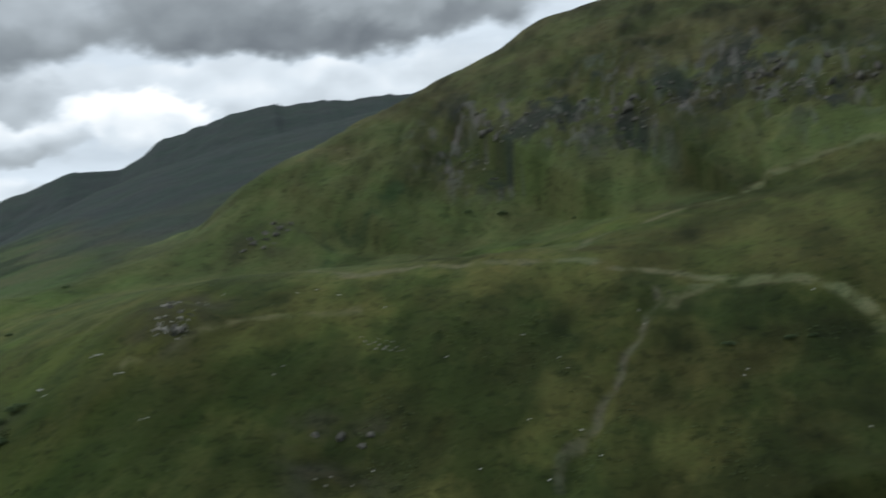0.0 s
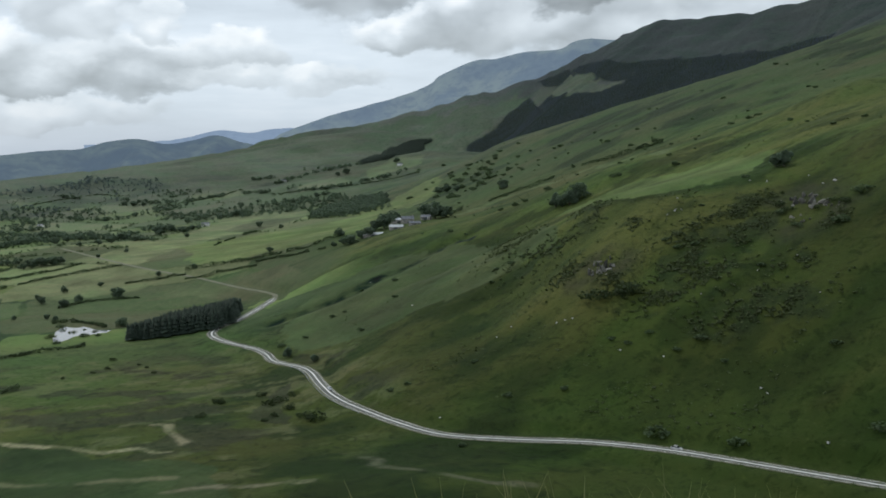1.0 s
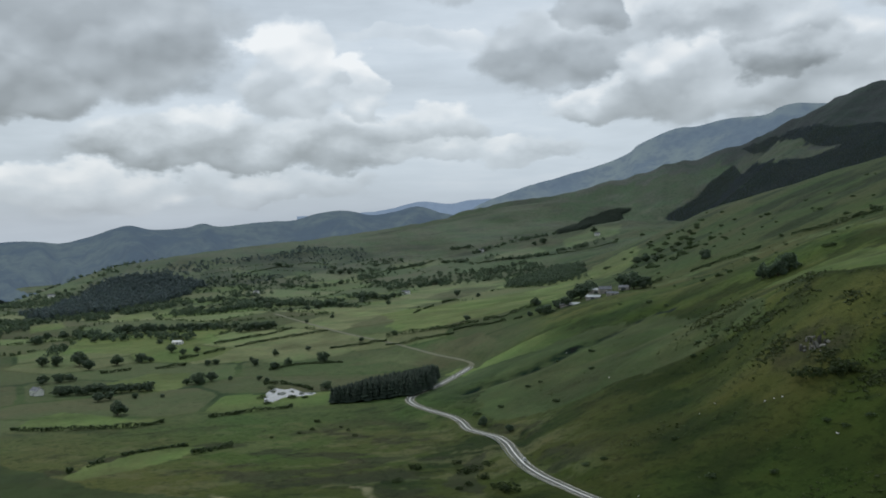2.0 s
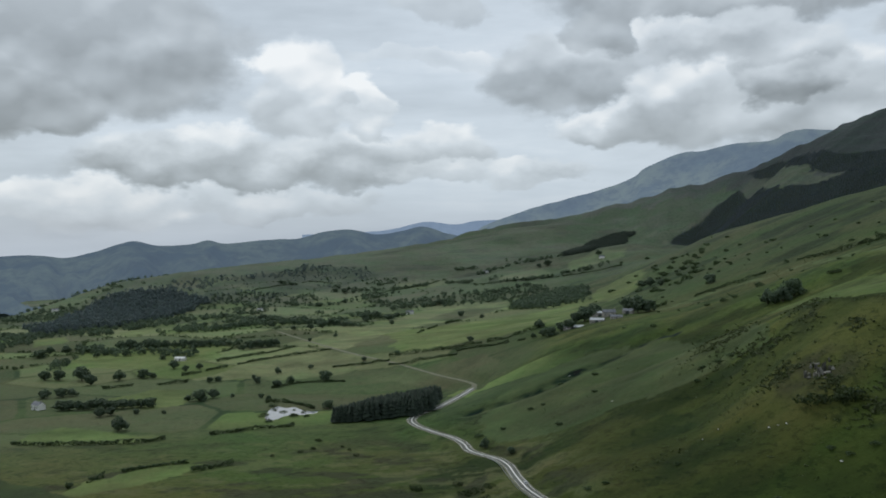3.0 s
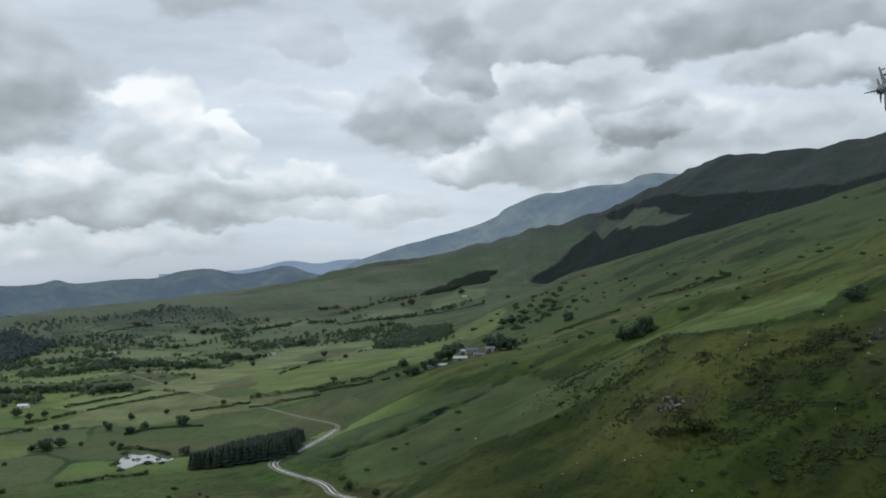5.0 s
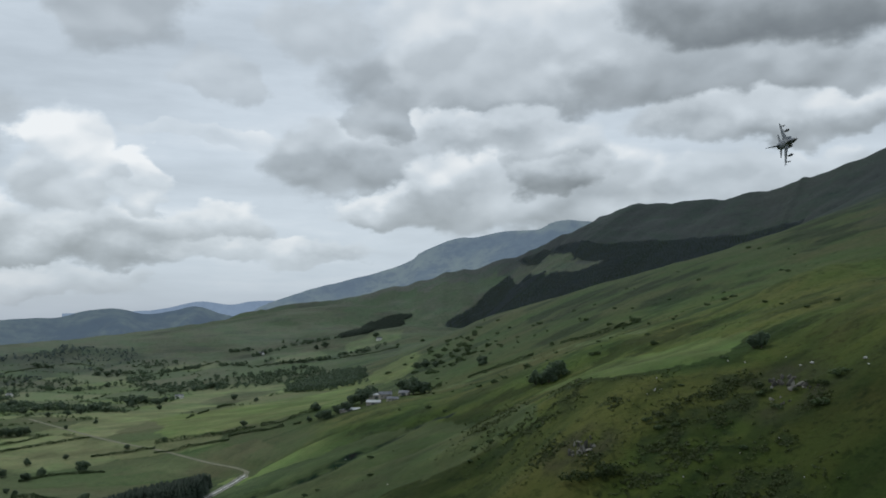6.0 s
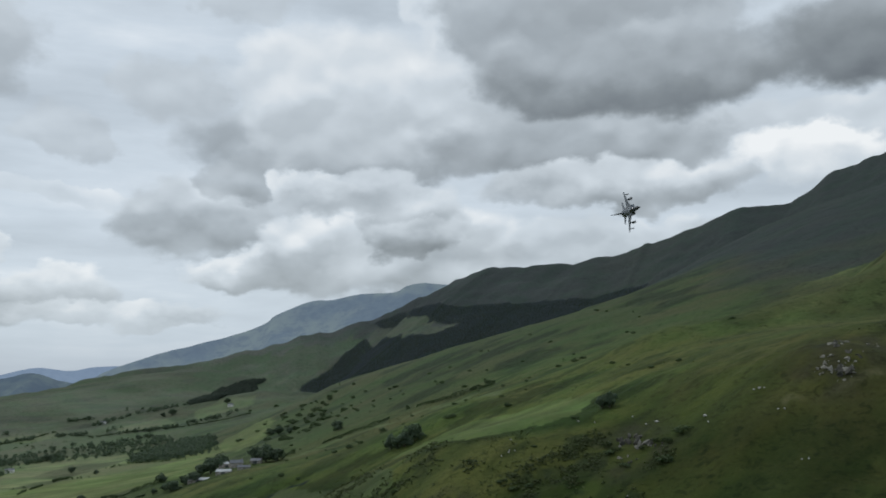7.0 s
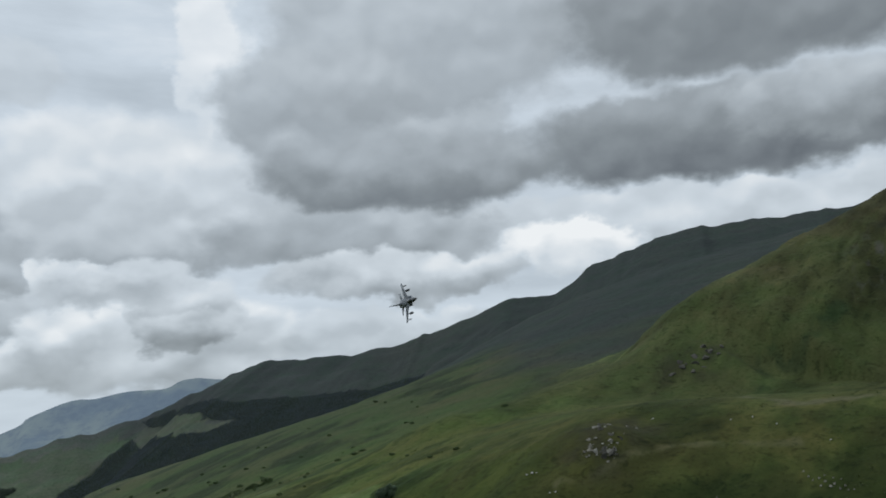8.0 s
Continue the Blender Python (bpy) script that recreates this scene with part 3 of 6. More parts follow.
BRIGHT_BANK = [(-432, 810), (-419, 895), (-352, 895), (-313, 905), (-207, 754)]
CRAG_BAND = [
    (377, 866), (387, 829), (418, 814), (453, 795), (486, 783), (493, 745), (516, 721), (541, 703), (571, 690), (597, 680),
    (590, 639), (584, 608), (610, 601), (632, 580),
]
OUTCROP_A = [
    (-162, 457, 6.0), (-158, 454, 7.7), (-156, 456, 6.5), (-162, 462, 4.8), (-159, 462, 4.2),
]
OUTCROP_B = [
    (-74, 517, 5.1), (-69, 513, 7.0), (-64, 508, 7.5), (-60, 505, 6.2), (-56, 504, 5.0), (-67, 519, 4.5), (-62, 514, 4.5), (-68, 494, 3.1), (-50, 498, 3.7),
    (-64, 489, 2.4),
]
OUTCROP_C = [
    (35, 519, 5.7), (38, 513, 6.9), (42, 511, 6.9), (45, 514, 5.1), (42, 532, 5.2), (47, 550, 4.8), (40, 537, 4.6), (48, 519, 3.8), (33, 515, 3.2),
    (40, 508, 2.5), (60, 547, 3.4),
]
SCREE_STONES = [
    (134, 482, 1.5), (135, 478, 1.8), (136, 475, 1.8), (139, 475, 2.1), (138, 470, 2.1), (141, 472, 2.1), (142, 468, 2.4), (144, 469, 2.4), (145, 465, 2.4),
    (148, 466, 2.1), (148, 462, 1.8), (150, 461, 1.5), (142, 476, 1.5), (145, 473, 1.5), (148, 471, 1.5), (82, 390, 1.5), (85, 385, 1.7), (89, 391, 1.5),
    (91, 420, 3.7), (101, 417, 4.2), (108, 408, 3.6), (114, 412, 3.2), (96, 383, 1.5), (89, 473, 2.1), (83, 468, 1.7), (275, 429, 2.5), (271, 419, 2.1),
]
PALE_STONES = [
    (74, 560, 1.4), (114, 538, 1.4), (126, 537, 1.4), (135, 523, 1.3), (155, 500, 1.6), (209, 438, 1.5), (217, 416, 1.2), (216, 406, 1.2), (285, 358, 1.4),
    (280, 355, 1.2), (181, 383, 1.2), (198, 367, 1.3), (196, 348, 1.2), (147, 365, 1.2), (169, 345, 1.2), (20, 452, 1.2), (3, 511, 1.3), (12, 489, 1.2),
    (354, 384, 1.3), (294, 297, 1.3), (108, 391, 1.2), (167, 443, 1.2),
]
SHEEP_STONES = [
    (-169, 421, 1.4), (-165, 422, 1.2), (-161, 422, 1.2), (-201, 419, 1.2), (-109, 398, 1.3), (-64, 380, 1.2), (-61, 377, 1.2), (-196, 349, 1.2), (-62, 456, 1.2),
    (-136, 523, 1.3), (-133, 508, 1.3), (-136, 502, 1.2), (-196, 426, 1.2), (-48, 426, 1.2), (-35, 348, 1.2), (-78, 448, 1.2), (-101, 433, 1.2), (-130, 402, 1.2),
    (-291, 485, 1.2), (-367, 554, 1.2), (-133, 506, 1.3), (-130, 508, 1.3), (-2, 511, 1.9), (1, 511, 1.9), (-27, 508, 2.2), (-25, 498, 1.5), (9, 489, 1.2),
    (17, 452, 1.2), (-101, 547, 1.4), (-91, 543, 1.4), (-69, 544, 1.3), (-60, 530, 2.0), (-54, 527, 2.3),
]
FAR_HOUSES = [
    (-1360, 1040), (-1038, 1097), (-1773, 858), (-726, 336), (-1268, 1586), (-873, 560), (-1016, 1657), (-741, 679), (-773, 632),
]
LAKE_SHORE = [
    (-541, 417), (-559, 433), (-572, 446), (-577, 457), (-567, 457), (-565, 464), (-548, 459), (-537, 463), (-532, 457),
    (-536, 448), (-539, 443), (-542, 436), (-537, 424),
]
CARS = [
    (-89, 343), (-279, 378),
]


def smooth_line(points, step):
    """A Catmull-Rom curve through the points, sampled about every step metres."""
    p = np.array([points[0], *points, points[-1]], float)
    out = []
    for a, b, c, d in zip(p, p[1:], p[2:], p[3:]):
        count = max(2, int(np.linalg.norm(c - b) / step))
        u = np.linspace(0, 1, count, endpoint=False)[:, None]
        out.append(0.5 * (2 * b + (c - a) * u + (2 * a - 5 * b + 4 * c - d) * u ** 2 + (3 * b - a - 3 * c + d) * u ** 3))
    return np.vstack([*out, p[-1:]])


def lattice(ix, iy, seed):
    h = (ix * 374761393 + iy * 668265263 + seed * 974634787) & 0xFFFFFFFF
    h = ((h ^ (h >> 13)) * 1274126177) & 0xFFFFFFFF
    return ((h ^ (h >> 16)) & 0xFFFF) / 65535.0


def value_noise(x, y, seed):
    fx, fy = np.floor(x), np.floor(y)
    ix, iy = fx.astype(np.int64), fy.astype(np.int64)
    u, v = x - fx, y - fy
    u, v = u * u * u * (u * (6 * u - 15) + 10), v * v * v * (v * (6 * v - 15) + 10)
    low = lattice(ix, iy, seed) * (1 - u) + lattice(ix + 1, iy, seed) * u
    high = lattice(ix, iy + 1, seed) * (1 - u) + lattice(ix + 1, iy + 1, seed) * u
    return (low * (1 - v) + high * v) * 2 - 1


def rolling(x, y, size, seed, octaves=4, gain=0.5):
    total, amount = np.zeros_like(x), 1.0
    for k in range(octaves):
        c, s = math.cos(1.1 * k), math.sin(1.1 * k)
        total += amount * value_noise((c * x - s * y) / size + 17.3 * k, (s * x + c * y) / size - 9.1 * k, seed + k)
        size, amount = size * 0.5, amount * gain
    return total


LAKE_LEVEL = 16.6
ROAD = smooth_line(ROAD_HIGH + ROAD_LOW, 6.0)
FITTED_HEIGHTS = np.array(ROAD_LOW + ROAD_HIGH + VALLEY_FLOOR + LOW_HILL + SLOPE_LEFT + SLOPE_MID + SLOPE_RIGHT + LEE_SIDE + SHELF, float)


def plate_kernel(d2):
    return 0.5 * d2 * np.log(d2 + 1e-9)


def fit_plate(points, stiffness=0.002):
    """A thin plate bent through heights fitted to the camera's view: it rolls smoothly between them."""
    xy = points[:, :2] / 1000
    k = plate_kernel(((xy[:, None] - xy[None]) ** 2).sum(2)) + stiffness * np.eye(len(xy))
    q = np.c_[np.ones(len(xy)), xy]
    a = np.block([[k, q], [q.T, np.zeros((3, 3))]])
    return xy, np.linalg.solve(a, np.r_[points[:, 2], 0, 0, 0])


PLATE_XY, PLATE_W = fit_plate(FITTED_HEIGHTS, 0.0004)


def plate(x, y):
    out = np.empty_like(x)
    for i in range(0, len(x), 40000):
        q = np.c_[x[i:i + 40000], y[i:i + 40000]] / 1000
        d2 = (q[:, None, 0] - PLATE_XY[None, :, 0]) ** 2 + (q[:, None, 1] - PLATE_XY[None, :, 1]) ** 2
        out[i:i + 40000] = plate_kernel(d2) @ PLATE_W[:-3] + PLATE_W[-3] + q @ PLATE_W[-2:]
    return out


def nearest(x, y, line):
    """Distance to a line and the index of its nearest sample."""
    far, which = np.empty_like(x), np.empty(len(x), int)
    for i in range(0, len(x), 20000):
        d2 = (x[i:i + 20000, None] - line[None, :, 0]) ** 2 + (y[i:i + 20000, None] - line[None, :, 1]) ** 2
        k = d2.argmin(1)
        which[i:i + 20000], far[i:i + 20000] = k, np.sqrt(d2[np.arange(len(k)), k])
    return far, which


def ridge(x, y, line, slope, rounding, steeper=0.0):
    """A ridge with that crest line, falling off on both sides."""
    far, which = nearest(x, y, line)
    crest = line[which, 2].copy()
    for k in (np.maximum(which - 1, 0), np.minimum(which, len(line) - 2)):
        a, b = line[k], line[k + 1]
        run = b[:, :2] - a[:, :2]
        u = np.clip(((x - a[:, 0]) * run[:, 0] + (y - a[:, 1]) * run[:, 1]) / (run ** 2).sum(1), 0, 1)
        d = np.hypot(x - a[:, 0] - u * run[:, 0], y - a[:, 1] - u * run[:, 1])
        closer = d < far
        far, crest = np.where(closer, d, far), np.where(closer, a[:, 2] + u * (b[:, 2] - a[:, 2]), crest)
    slope = slope + steeper * np.clip((crest - 400) / 120, 0, 1)
    return crest - slope * (np.sqrt(far ** 2 + rounding ** 2) - rounding)


CRAG = smooth_line(CRAG_RIDGE, 25)
DARK = smooth_line(DARK_RIDGE, 18)
DARK[:, 2] += 6.5 * rolling(np.arange(len(DARK)) * 18.0, np.zeros(len(DARK)), 170, 131, 5, 0.78)


def crag_hill(x, y):
    return ridge(x, y, CRAG, 0.65, 40, 0.11)


def inside(x, y, polygon):
    """Which points lie in a polygon."""
    hit = np.zeros(len(x), bool)
    for (ax, ay), (bx, by) in zip(polygon, polygon[1:] + polygon[:1]):
        cross = (ay > y) != (by > y)
        with np.errstate(divide="ignore", invalid="ignore"):
            hit ^= cross & (x < (bx - ax) * (y - ay) / (by - ay + 1e-12) + ax)
    return hit


def box_of(polygon, margin):
    p = np.array(polygon, float)
    return p.min(0) - margin, p.max(0) + margin


def near_line(x, y, line, width):
    """1 on the line, falling to 0 at its width."""
    pts = smooth_line([(a, b, 0) for a, b in line], 3)
    low, high = box_of(pts[:, :2], width)
    m = np.where((x > low[0]) & (x < high[0]) & (y > low[1]) & (y < high[1]))[0]
    out = np.zeros(len(x))
    if len(m):
        out[m] = np.clip(1 - nearest(x[m], y[m], pts)[0] / width, 0, 1)
    return out


def soft_max(a, b, width):
    h = np.clip(0.5 + 0.5 * (a - b) / width, 0, 1)
    return b * (1 - h) + a * h + width * h * (1 - h)


def land(x, y, detail=True):
    """Height of the ground at x, y."""
    x, y = np.atleast_1d(np.asarray(x, float)), np.atleast_1d(np.asarray(y, float))
    r = np.hypot(x, y)
    z = plate(x, y)
    z = np.where(r > 3000, np.minimum(z, 60 + 0 * z), z)
    far = ridge(x, y, DARK, 0.42, 35)
    z = soft_max(far, z, 12)
    z = soft_max(crag_hill(x, y), z, 14)
    # the viewer's own hill: a grassy lip that drops away steeply
    ahead = np.clip(y / (r + 1e-6) * 0.8 + 0.35, -0.4, 1)
    lip = 3.2 + 0.35 * rolling(x, y, 1.5, 5, 2)
    own = EYE_HEIGHT - 1.62 - 0.02 * r - np.where(ahead > 0, 0.66 * ahead, 0.25 * ahead) * np.maximum(r - lip, 0)
    own = np.where(ahead < 0, np.minimum(own, EYE_HEIGHT + 60), own)
    z = np.maximum(z, own)
    if detail:
        steep = np.clip((r - 250) / 150, 0, 1)
        hill = np.clip((z - 28) / 40, 0, 1)
        z = z + steep * (0.4 + 1.0 * hill) * rolling(x, y, 60, 11, 5)
        # folds and gullies that run down the slope
        across, down = 0.77 * x - 0.64 * y, 0.64 * x + 0.77 * y
        fold = np.abs(rolling(across, down * 0.28, 70, 23, 4))
        z = z - steep * hill * np.clip((1300 - r) / 500, 0, 1) * (1.9 - 0.5 * np.clip(x / 80, 0, 1)) * np.clip((420 - x) / 250, 0, 1) * (0.55 - 2 * fold) * np.clip((850 - r) / 300, 0.3, 1)
        z = z + 0.8 * streaks(x, y, r)
        z = z + 9.0 * np.exp(-((x - 44) ** 2 / 420 + (y - 526) ** 2 / 500)) + 3.5 * np.exp(-((x - 100) ** 2 + (y - 430) ** 2) / 500)
        moor = steep * hill * np.clip((r - 1300) / 700, 0, 1)
        crest = np.clip((DARK[nearest(x[::1], y[::1], DARK[::3])[1] * 3 % len(DARK), 2] - z) / 120, 0, 1)
        z = z + moor * crest * 9 * (np.abs(rolling(x, y, 330, 31, 5, 0.55)) - 0.3) + moor * 1.4 * rolling(x, y, 60, 37, 3)
        # broken crags high on the right-hand hill
        rough = np.clip((r - 700) / 60, 0, 1) * np.clip((1120 - r) / 80, 0, 1) * np.clip((x - 60) / 200, 0, 1) * np.clip((z - 210) / 60, 0, 1)
        ledge = np.abs(rolling(across, down, 60, 47, 5, 0.6))
        band = near_line(x, y, CRAG_BAND, 95)
        z = z + (rough * 4 + 3.5 * np.clip(band * 1.6, 0, 1)) * (np.clip(ledge * 2.2, 0, 1) - 0.5)
        z = z + 0.05 * rolling(x, y, 1.5, 77, 3) * np.clip(1.5 - r / 200, 0, 1)
    k = np.clip((85 - np.hypot(x + 553, y - 440)) / 40, 0, 1)
    k = k * k * (3 - 2 * k)
    z = z * (1 - k) + k * (LAKE_LEVEL + 0.25 + 0.1 * rolling(x, y, 8, 3, 2))
    lake = (x > -600) & (x < -510) & (y > 390) & (y < 490)
    if lake.any():
        m = np.where(lake)[0]
        m = m[inside(x[m], y[m], LAKE_SHORE)]
        z[m] = LAKE_LEVEL - 0.8
    for line, width, depth in ((GULLY, 9, 3.5), (DITCH, 14, 2.2), (RAVINE, 14, 1.4)):
        k = near_line(x, y, line, width)
        z = z - depth * k * k * (3 - 2 * k)
    near_road = r < 1500
    if near_road.any():
        d, k = nearest(x[near_road], y[near_road], ROAD)
        h = np.clip((d - 6.5) / 9.0, 0, 1)
        h = h * h * (3 - 2 * h)
        z[near_road] = z[near_road] * h + ROAD[k, 2] * (1 - h)
    return z


def streaks(x, y, r):
    """Slanting runs of scree and grass down the right-hand hill."""
    u, amount = np.arctan2(x, y) * 950, np.clip((x - 60) / 120, 0, 1) * np.clip((r - 580) / 80, 0, 1) * np.clip((1150 - r) / 120, 0, 1)
    return amount * rolling((1.6 * u - r) / 1.9, (u + 1.6 * r) / 1.9 * 0.3, 46, 141, 5, 0.6)


def height(x, y):
    return float(land([x], [y])[0])


def farmland(x, y, z):
    """Where the valley is divided into fields."""
    r = np.hypot(x, y)
    return np.clip((62 - z) / 14, 0, 1) * np.clip((-x - 380) / 80, 0, 1) * np.clip((r - 620) / 60, 0, 1)


def field_cells(x, y):
    """Patchwork of fields: a random number for each, and the distance to its edge."""
    u, v = (0.85 * x + 0.53 * y) / 150.0, (-0.53 * x + 0.85 * y) / 85.0
    fu, fv = np.floor(u).astype(np.int64), np.floor(v).astype(np.int64)
    best, second, value = np.full(len(x), 9.0), np.full(len(x), 9.0), np.zeros(len(x))
    for du in (-1, 0, 1):
        for dv in (-1, 0, 1):
            cu, cv = fu + du, fv + dv
            pu, pv = cu + 0.15 + 0.7 * lattice(cu, cv, 3), cv + 0.15 + 0.7 * lattice(cu, cv, 4)
            d = np.hypot((u - pu) * 1.5, v - pv)
            closer = d < best
            second = np.where(closer, best, np.minimum(second, d))
            value = np.where(closer, lattice(cu, cv, 5), value)
            best = np.minimum(best, d)
    return value, (second - best) * 42


# field tones; the bright ones also carry patches of sunlight in their colour
LUSH, PALE, BROWN = (0.124, 0.162, 0.054), (0.158, 0.180, 0.084), (0.094, 0.102, 0.052)
FIELDS = [(LUSH, p) for p in (LUSH_A, LUSH_B, LUSH_C, LUSH_D, LUSH_E, LUSH_F, LUSH_H, LUSH_I, LUSH_J, LUSH_K)]
# the last of these is a sunlit slope by the road, put into the colour
FIELDS += [((0.034, 0.054, 0.020), NEAR_GREEN), ((0.030, 0.035, 0.018), BANK), ((0.061, 0.080, 0.034), SUNNY_BANK)]
FIELDS += [(PALE, p) for p in (PALE_A, PALE_B, PALE_C)] + [(BROWN, p) for p in (BROWN_A, BROWN_B)] + [((0.098, 0.132, 0.044), LUSH_G)]


def bracken_bed(x, y):
    """How thick bracken and rushes grow: ragged beds on the steep pasture."""
    out = np.zeros(len(x))
    m = np.where((np.abs(x) < 420) & (y > 300) & (y < 800))[0]
    px, py = x[m] + 9 * rolling(x[m], y[m], 22, 211, 4, 0.6), y[m] + 9 * rolling(x[m], y[m], 22, 213, 4, 0.6)
    best = np.zeros(len(m))
    for cx, cy, wide, deep in BRACKEN_BEDS:
        far = math.hypot(cx, cy)
        along, aside = (px * cx + py * cy) / far - far, (px * cy - py * cx) / far
        best = np.maximum(best, np.clip(1.5 - 1.1 * ((aside / wide) ** 2 + (along / max(deep, 8)) ** 2), 0, 1))
    out[m] = best * np.clip(0.75 + 1.3 * rolling(x[m], y[m], 11, 217, 4, 0.65), 0, 1)
    return out


def land_cover(x, y, z):
    """Broad colours of pasture, bracken, moor and meadow, with sun, cloud shade and haze worked in."""
    r = np.hypot(x, y)
    grass, brown = np.array((0.062, 0.094, 0.034)), np.array((0.084, 0.092, 0.040))
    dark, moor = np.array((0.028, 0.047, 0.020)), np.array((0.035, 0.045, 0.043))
    across, down = 0.77 * x - 0.64 * y, 0.64 * x + 0.77 * y
    a = np.clip(0.45 + 0.9 * rolling(across, down * 0.45, 110, 61, 5, 0.6), 0, 1)[:, None]
    b = np.clip(-0.12 + 1.4 * rolling(across, down * 0.6, 55, 71, 5, 0.65), 0, 1)[:, None]
    c = grass * (1 - 0.8 * a) + brown * 0.8 * a
    c = c * (1 - 0.9 * b) + dark * 0.9 * b
    # shade in the gullies painted rush green, light on fold backs dry-grass brown
    fold = np.abs(rolling(across, down * 0.28, 70, 23, 4))
    gentle = np.clip((420 - x) / 250, 0, 1)
    gully_shade = (gentle * (1 - 0.5 * np.clip(x / 80, 0, 1)) * np.clip(1 - fold * 5, 0, 1) * np.clip((z - 34) / 20, 0, 1) * np.clip((1200 - r) / 300, 0, 1))[:, None]
    gully_shade = gully_shade * np.clip((850 - r) / 300, 0.35, 1)[:, None]
    c = c * (1 - 0.6 * gully_shade) + 0.6 * gully_shade * np.array((0.028, 0.048, 0.018))
    back = (gentle * np.clip(fold * 3 - 0.7, 0, 1) * np.clip((z - 34) / 20, 0, 1) * np.clip((1200 - r) / 300, 0, 1))[:, None]
    back = back * np.clip((850 - r) / 300, 0.35, 1)[:, None]
    c = c * (1 - 0.5 * back) + 0.5 * back * np.array((0.098, 0.102, 0.044))
    # steep right-hand hillside darkened: bracken, thin soil, and cloud shadow painted in
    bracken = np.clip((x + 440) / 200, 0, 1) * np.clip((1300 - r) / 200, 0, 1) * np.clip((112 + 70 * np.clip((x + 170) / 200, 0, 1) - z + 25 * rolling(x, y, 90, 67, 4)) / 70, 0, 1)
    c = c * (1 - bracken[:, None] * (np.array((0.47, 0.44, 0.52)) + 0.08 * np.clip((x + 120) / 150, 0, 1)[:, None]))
    dry = (np.clip((x + 100) / 250, 0, 1) * np.clip((z - 130) / 120, 0, 1) * np.clip((1300 - r) / 200, 0, 1))[:, None]
    c = c * (1 - 0.7 * dry) + 0.7 * dry * np.array((0.060, 0.061, 0.030))
    run = streaks(x, y, r)[:, None]
    c = c * (1 + np.clip(run, -0.5, 0.6) * np.array((0.22, 0.2, 0.2)))
    # bracken and rushes in scattered beds on the pasture
    bed = np.clip(3.2 * rolling(across * 0.9, down * 0.5, 26, 151, 4, 0.62) - 0.6 + 0.7 * rolling(x, y, 140, 157, 2), 0, 1)
    bed = (bed * np.clip((z - 30) / 20, 0, 1) * np.clip((1000 - r) / 250, 0, 1))[:, None]
    c = c * (1 - 0.75 * bed) + 0.75 * bed * np.array((0.020, 0.032, 0.011))
    # blue cut near the viewer, so the land beyond looks bluer, as through haze
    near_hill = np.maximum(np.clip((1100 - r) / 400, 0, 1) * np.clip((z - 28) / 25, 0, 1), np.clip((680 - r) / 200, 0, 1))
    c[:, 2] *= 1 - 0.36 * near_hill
    # rough valley floor: dry pale grass and peaty hollows
    floor = np.clip((650 - r) / 80, 0, 1) * np.clip((36 - z) / 8, 0, 1) * np.clip((-x - 190) / 60, 0, 1)
    k = (0.6 * floor * np.clip(2.4 * rolling(across, down * 0.6, 15, 221, 5, 0.65) - 0.6, 0, 1))[:, None]
    c = c * (1 - k) + np.array((0.112, 0.116, 0.052)) * k
    k = (0.75 * floor * np.clip(2.4 * rolling(across, down * 0.5, 24, 223, 5, 0.65) - 0.75, 0, 1))[:, None]
    c = c * (1 - k) + np.array((0.034, 0.038, 0.020)) * k
    # fields of the valley
    value, edge = field_cells(x, y)
    patch = np.where(value < 0.32, 0, np.where(value < 0.52, 1, np.where(value < 0.68, 2, 3)))
    tone = np.array((LUSH, PALE, BROWN, (0.080, 0.100, 0.046)))[patch]
    tone = tone * (0.84 + 0.42 * ((value * 37) % 1))[:, None]
    farm = farmland(x, y, z)
    f = farm[:, None] * np.where(edge < 2.2, 0.0, 0.85)[:, None]
    coarse = 1 - 0.5 * farm
    c = c * (1 - f) + tone * f
    wx, wy = x + 5 * rolling(x, y, 30, 91, 3), y + 5 * rolling(x, y, 30, 95, 3)
    for tone, polygon in FIELDS:
        low, high = box_of(polygon, 8)
        m = np.where((x > low[0]) & (x < high[0]) & (y > low[1]) & (y < high[1]))[0]
        m = m[inside(wx[m], wy[m], polygon)]
        c[m] = c[m] * 0.2 + np.array(tone) * 0.8
        c[m] *= (1 + 0.20 * rolling(x[m], y[m], 34, 171, 4, 0.6) + 0.10 * rolling(across[m], down[m] * 0.2, 14, 173, 2))[:, None]
        coarse[m] = 0.45
    # moorland far up, darkened and greyed: cloud shadow and haze put into the colour
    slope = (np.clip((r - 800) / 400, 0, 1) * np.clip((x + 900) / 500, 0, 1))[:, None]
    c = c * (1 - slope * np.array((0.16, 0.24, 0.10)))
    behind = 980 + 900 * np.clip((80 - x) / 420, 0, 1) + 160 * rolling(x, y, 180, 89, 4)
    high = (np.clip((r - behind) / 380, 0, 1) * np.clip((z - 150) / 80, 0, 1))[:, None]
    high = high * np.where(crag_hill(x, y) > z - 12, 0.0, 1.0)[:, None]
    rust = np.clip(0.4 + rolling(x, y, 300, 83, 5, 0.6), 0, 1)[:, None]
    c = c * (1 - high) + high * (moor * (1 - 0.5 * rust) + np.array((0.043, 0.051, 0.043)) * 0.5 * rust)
    # far moor greyed with distance from the viewer, the haze put into its colour
    hazed_moor = (0.62 * np.clip((r - 1200) / 900, 0, 1) * np.clip((-x - 250) / 600, 0.12, 1))[:, None]
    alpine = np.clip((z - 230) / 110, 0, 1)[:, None]
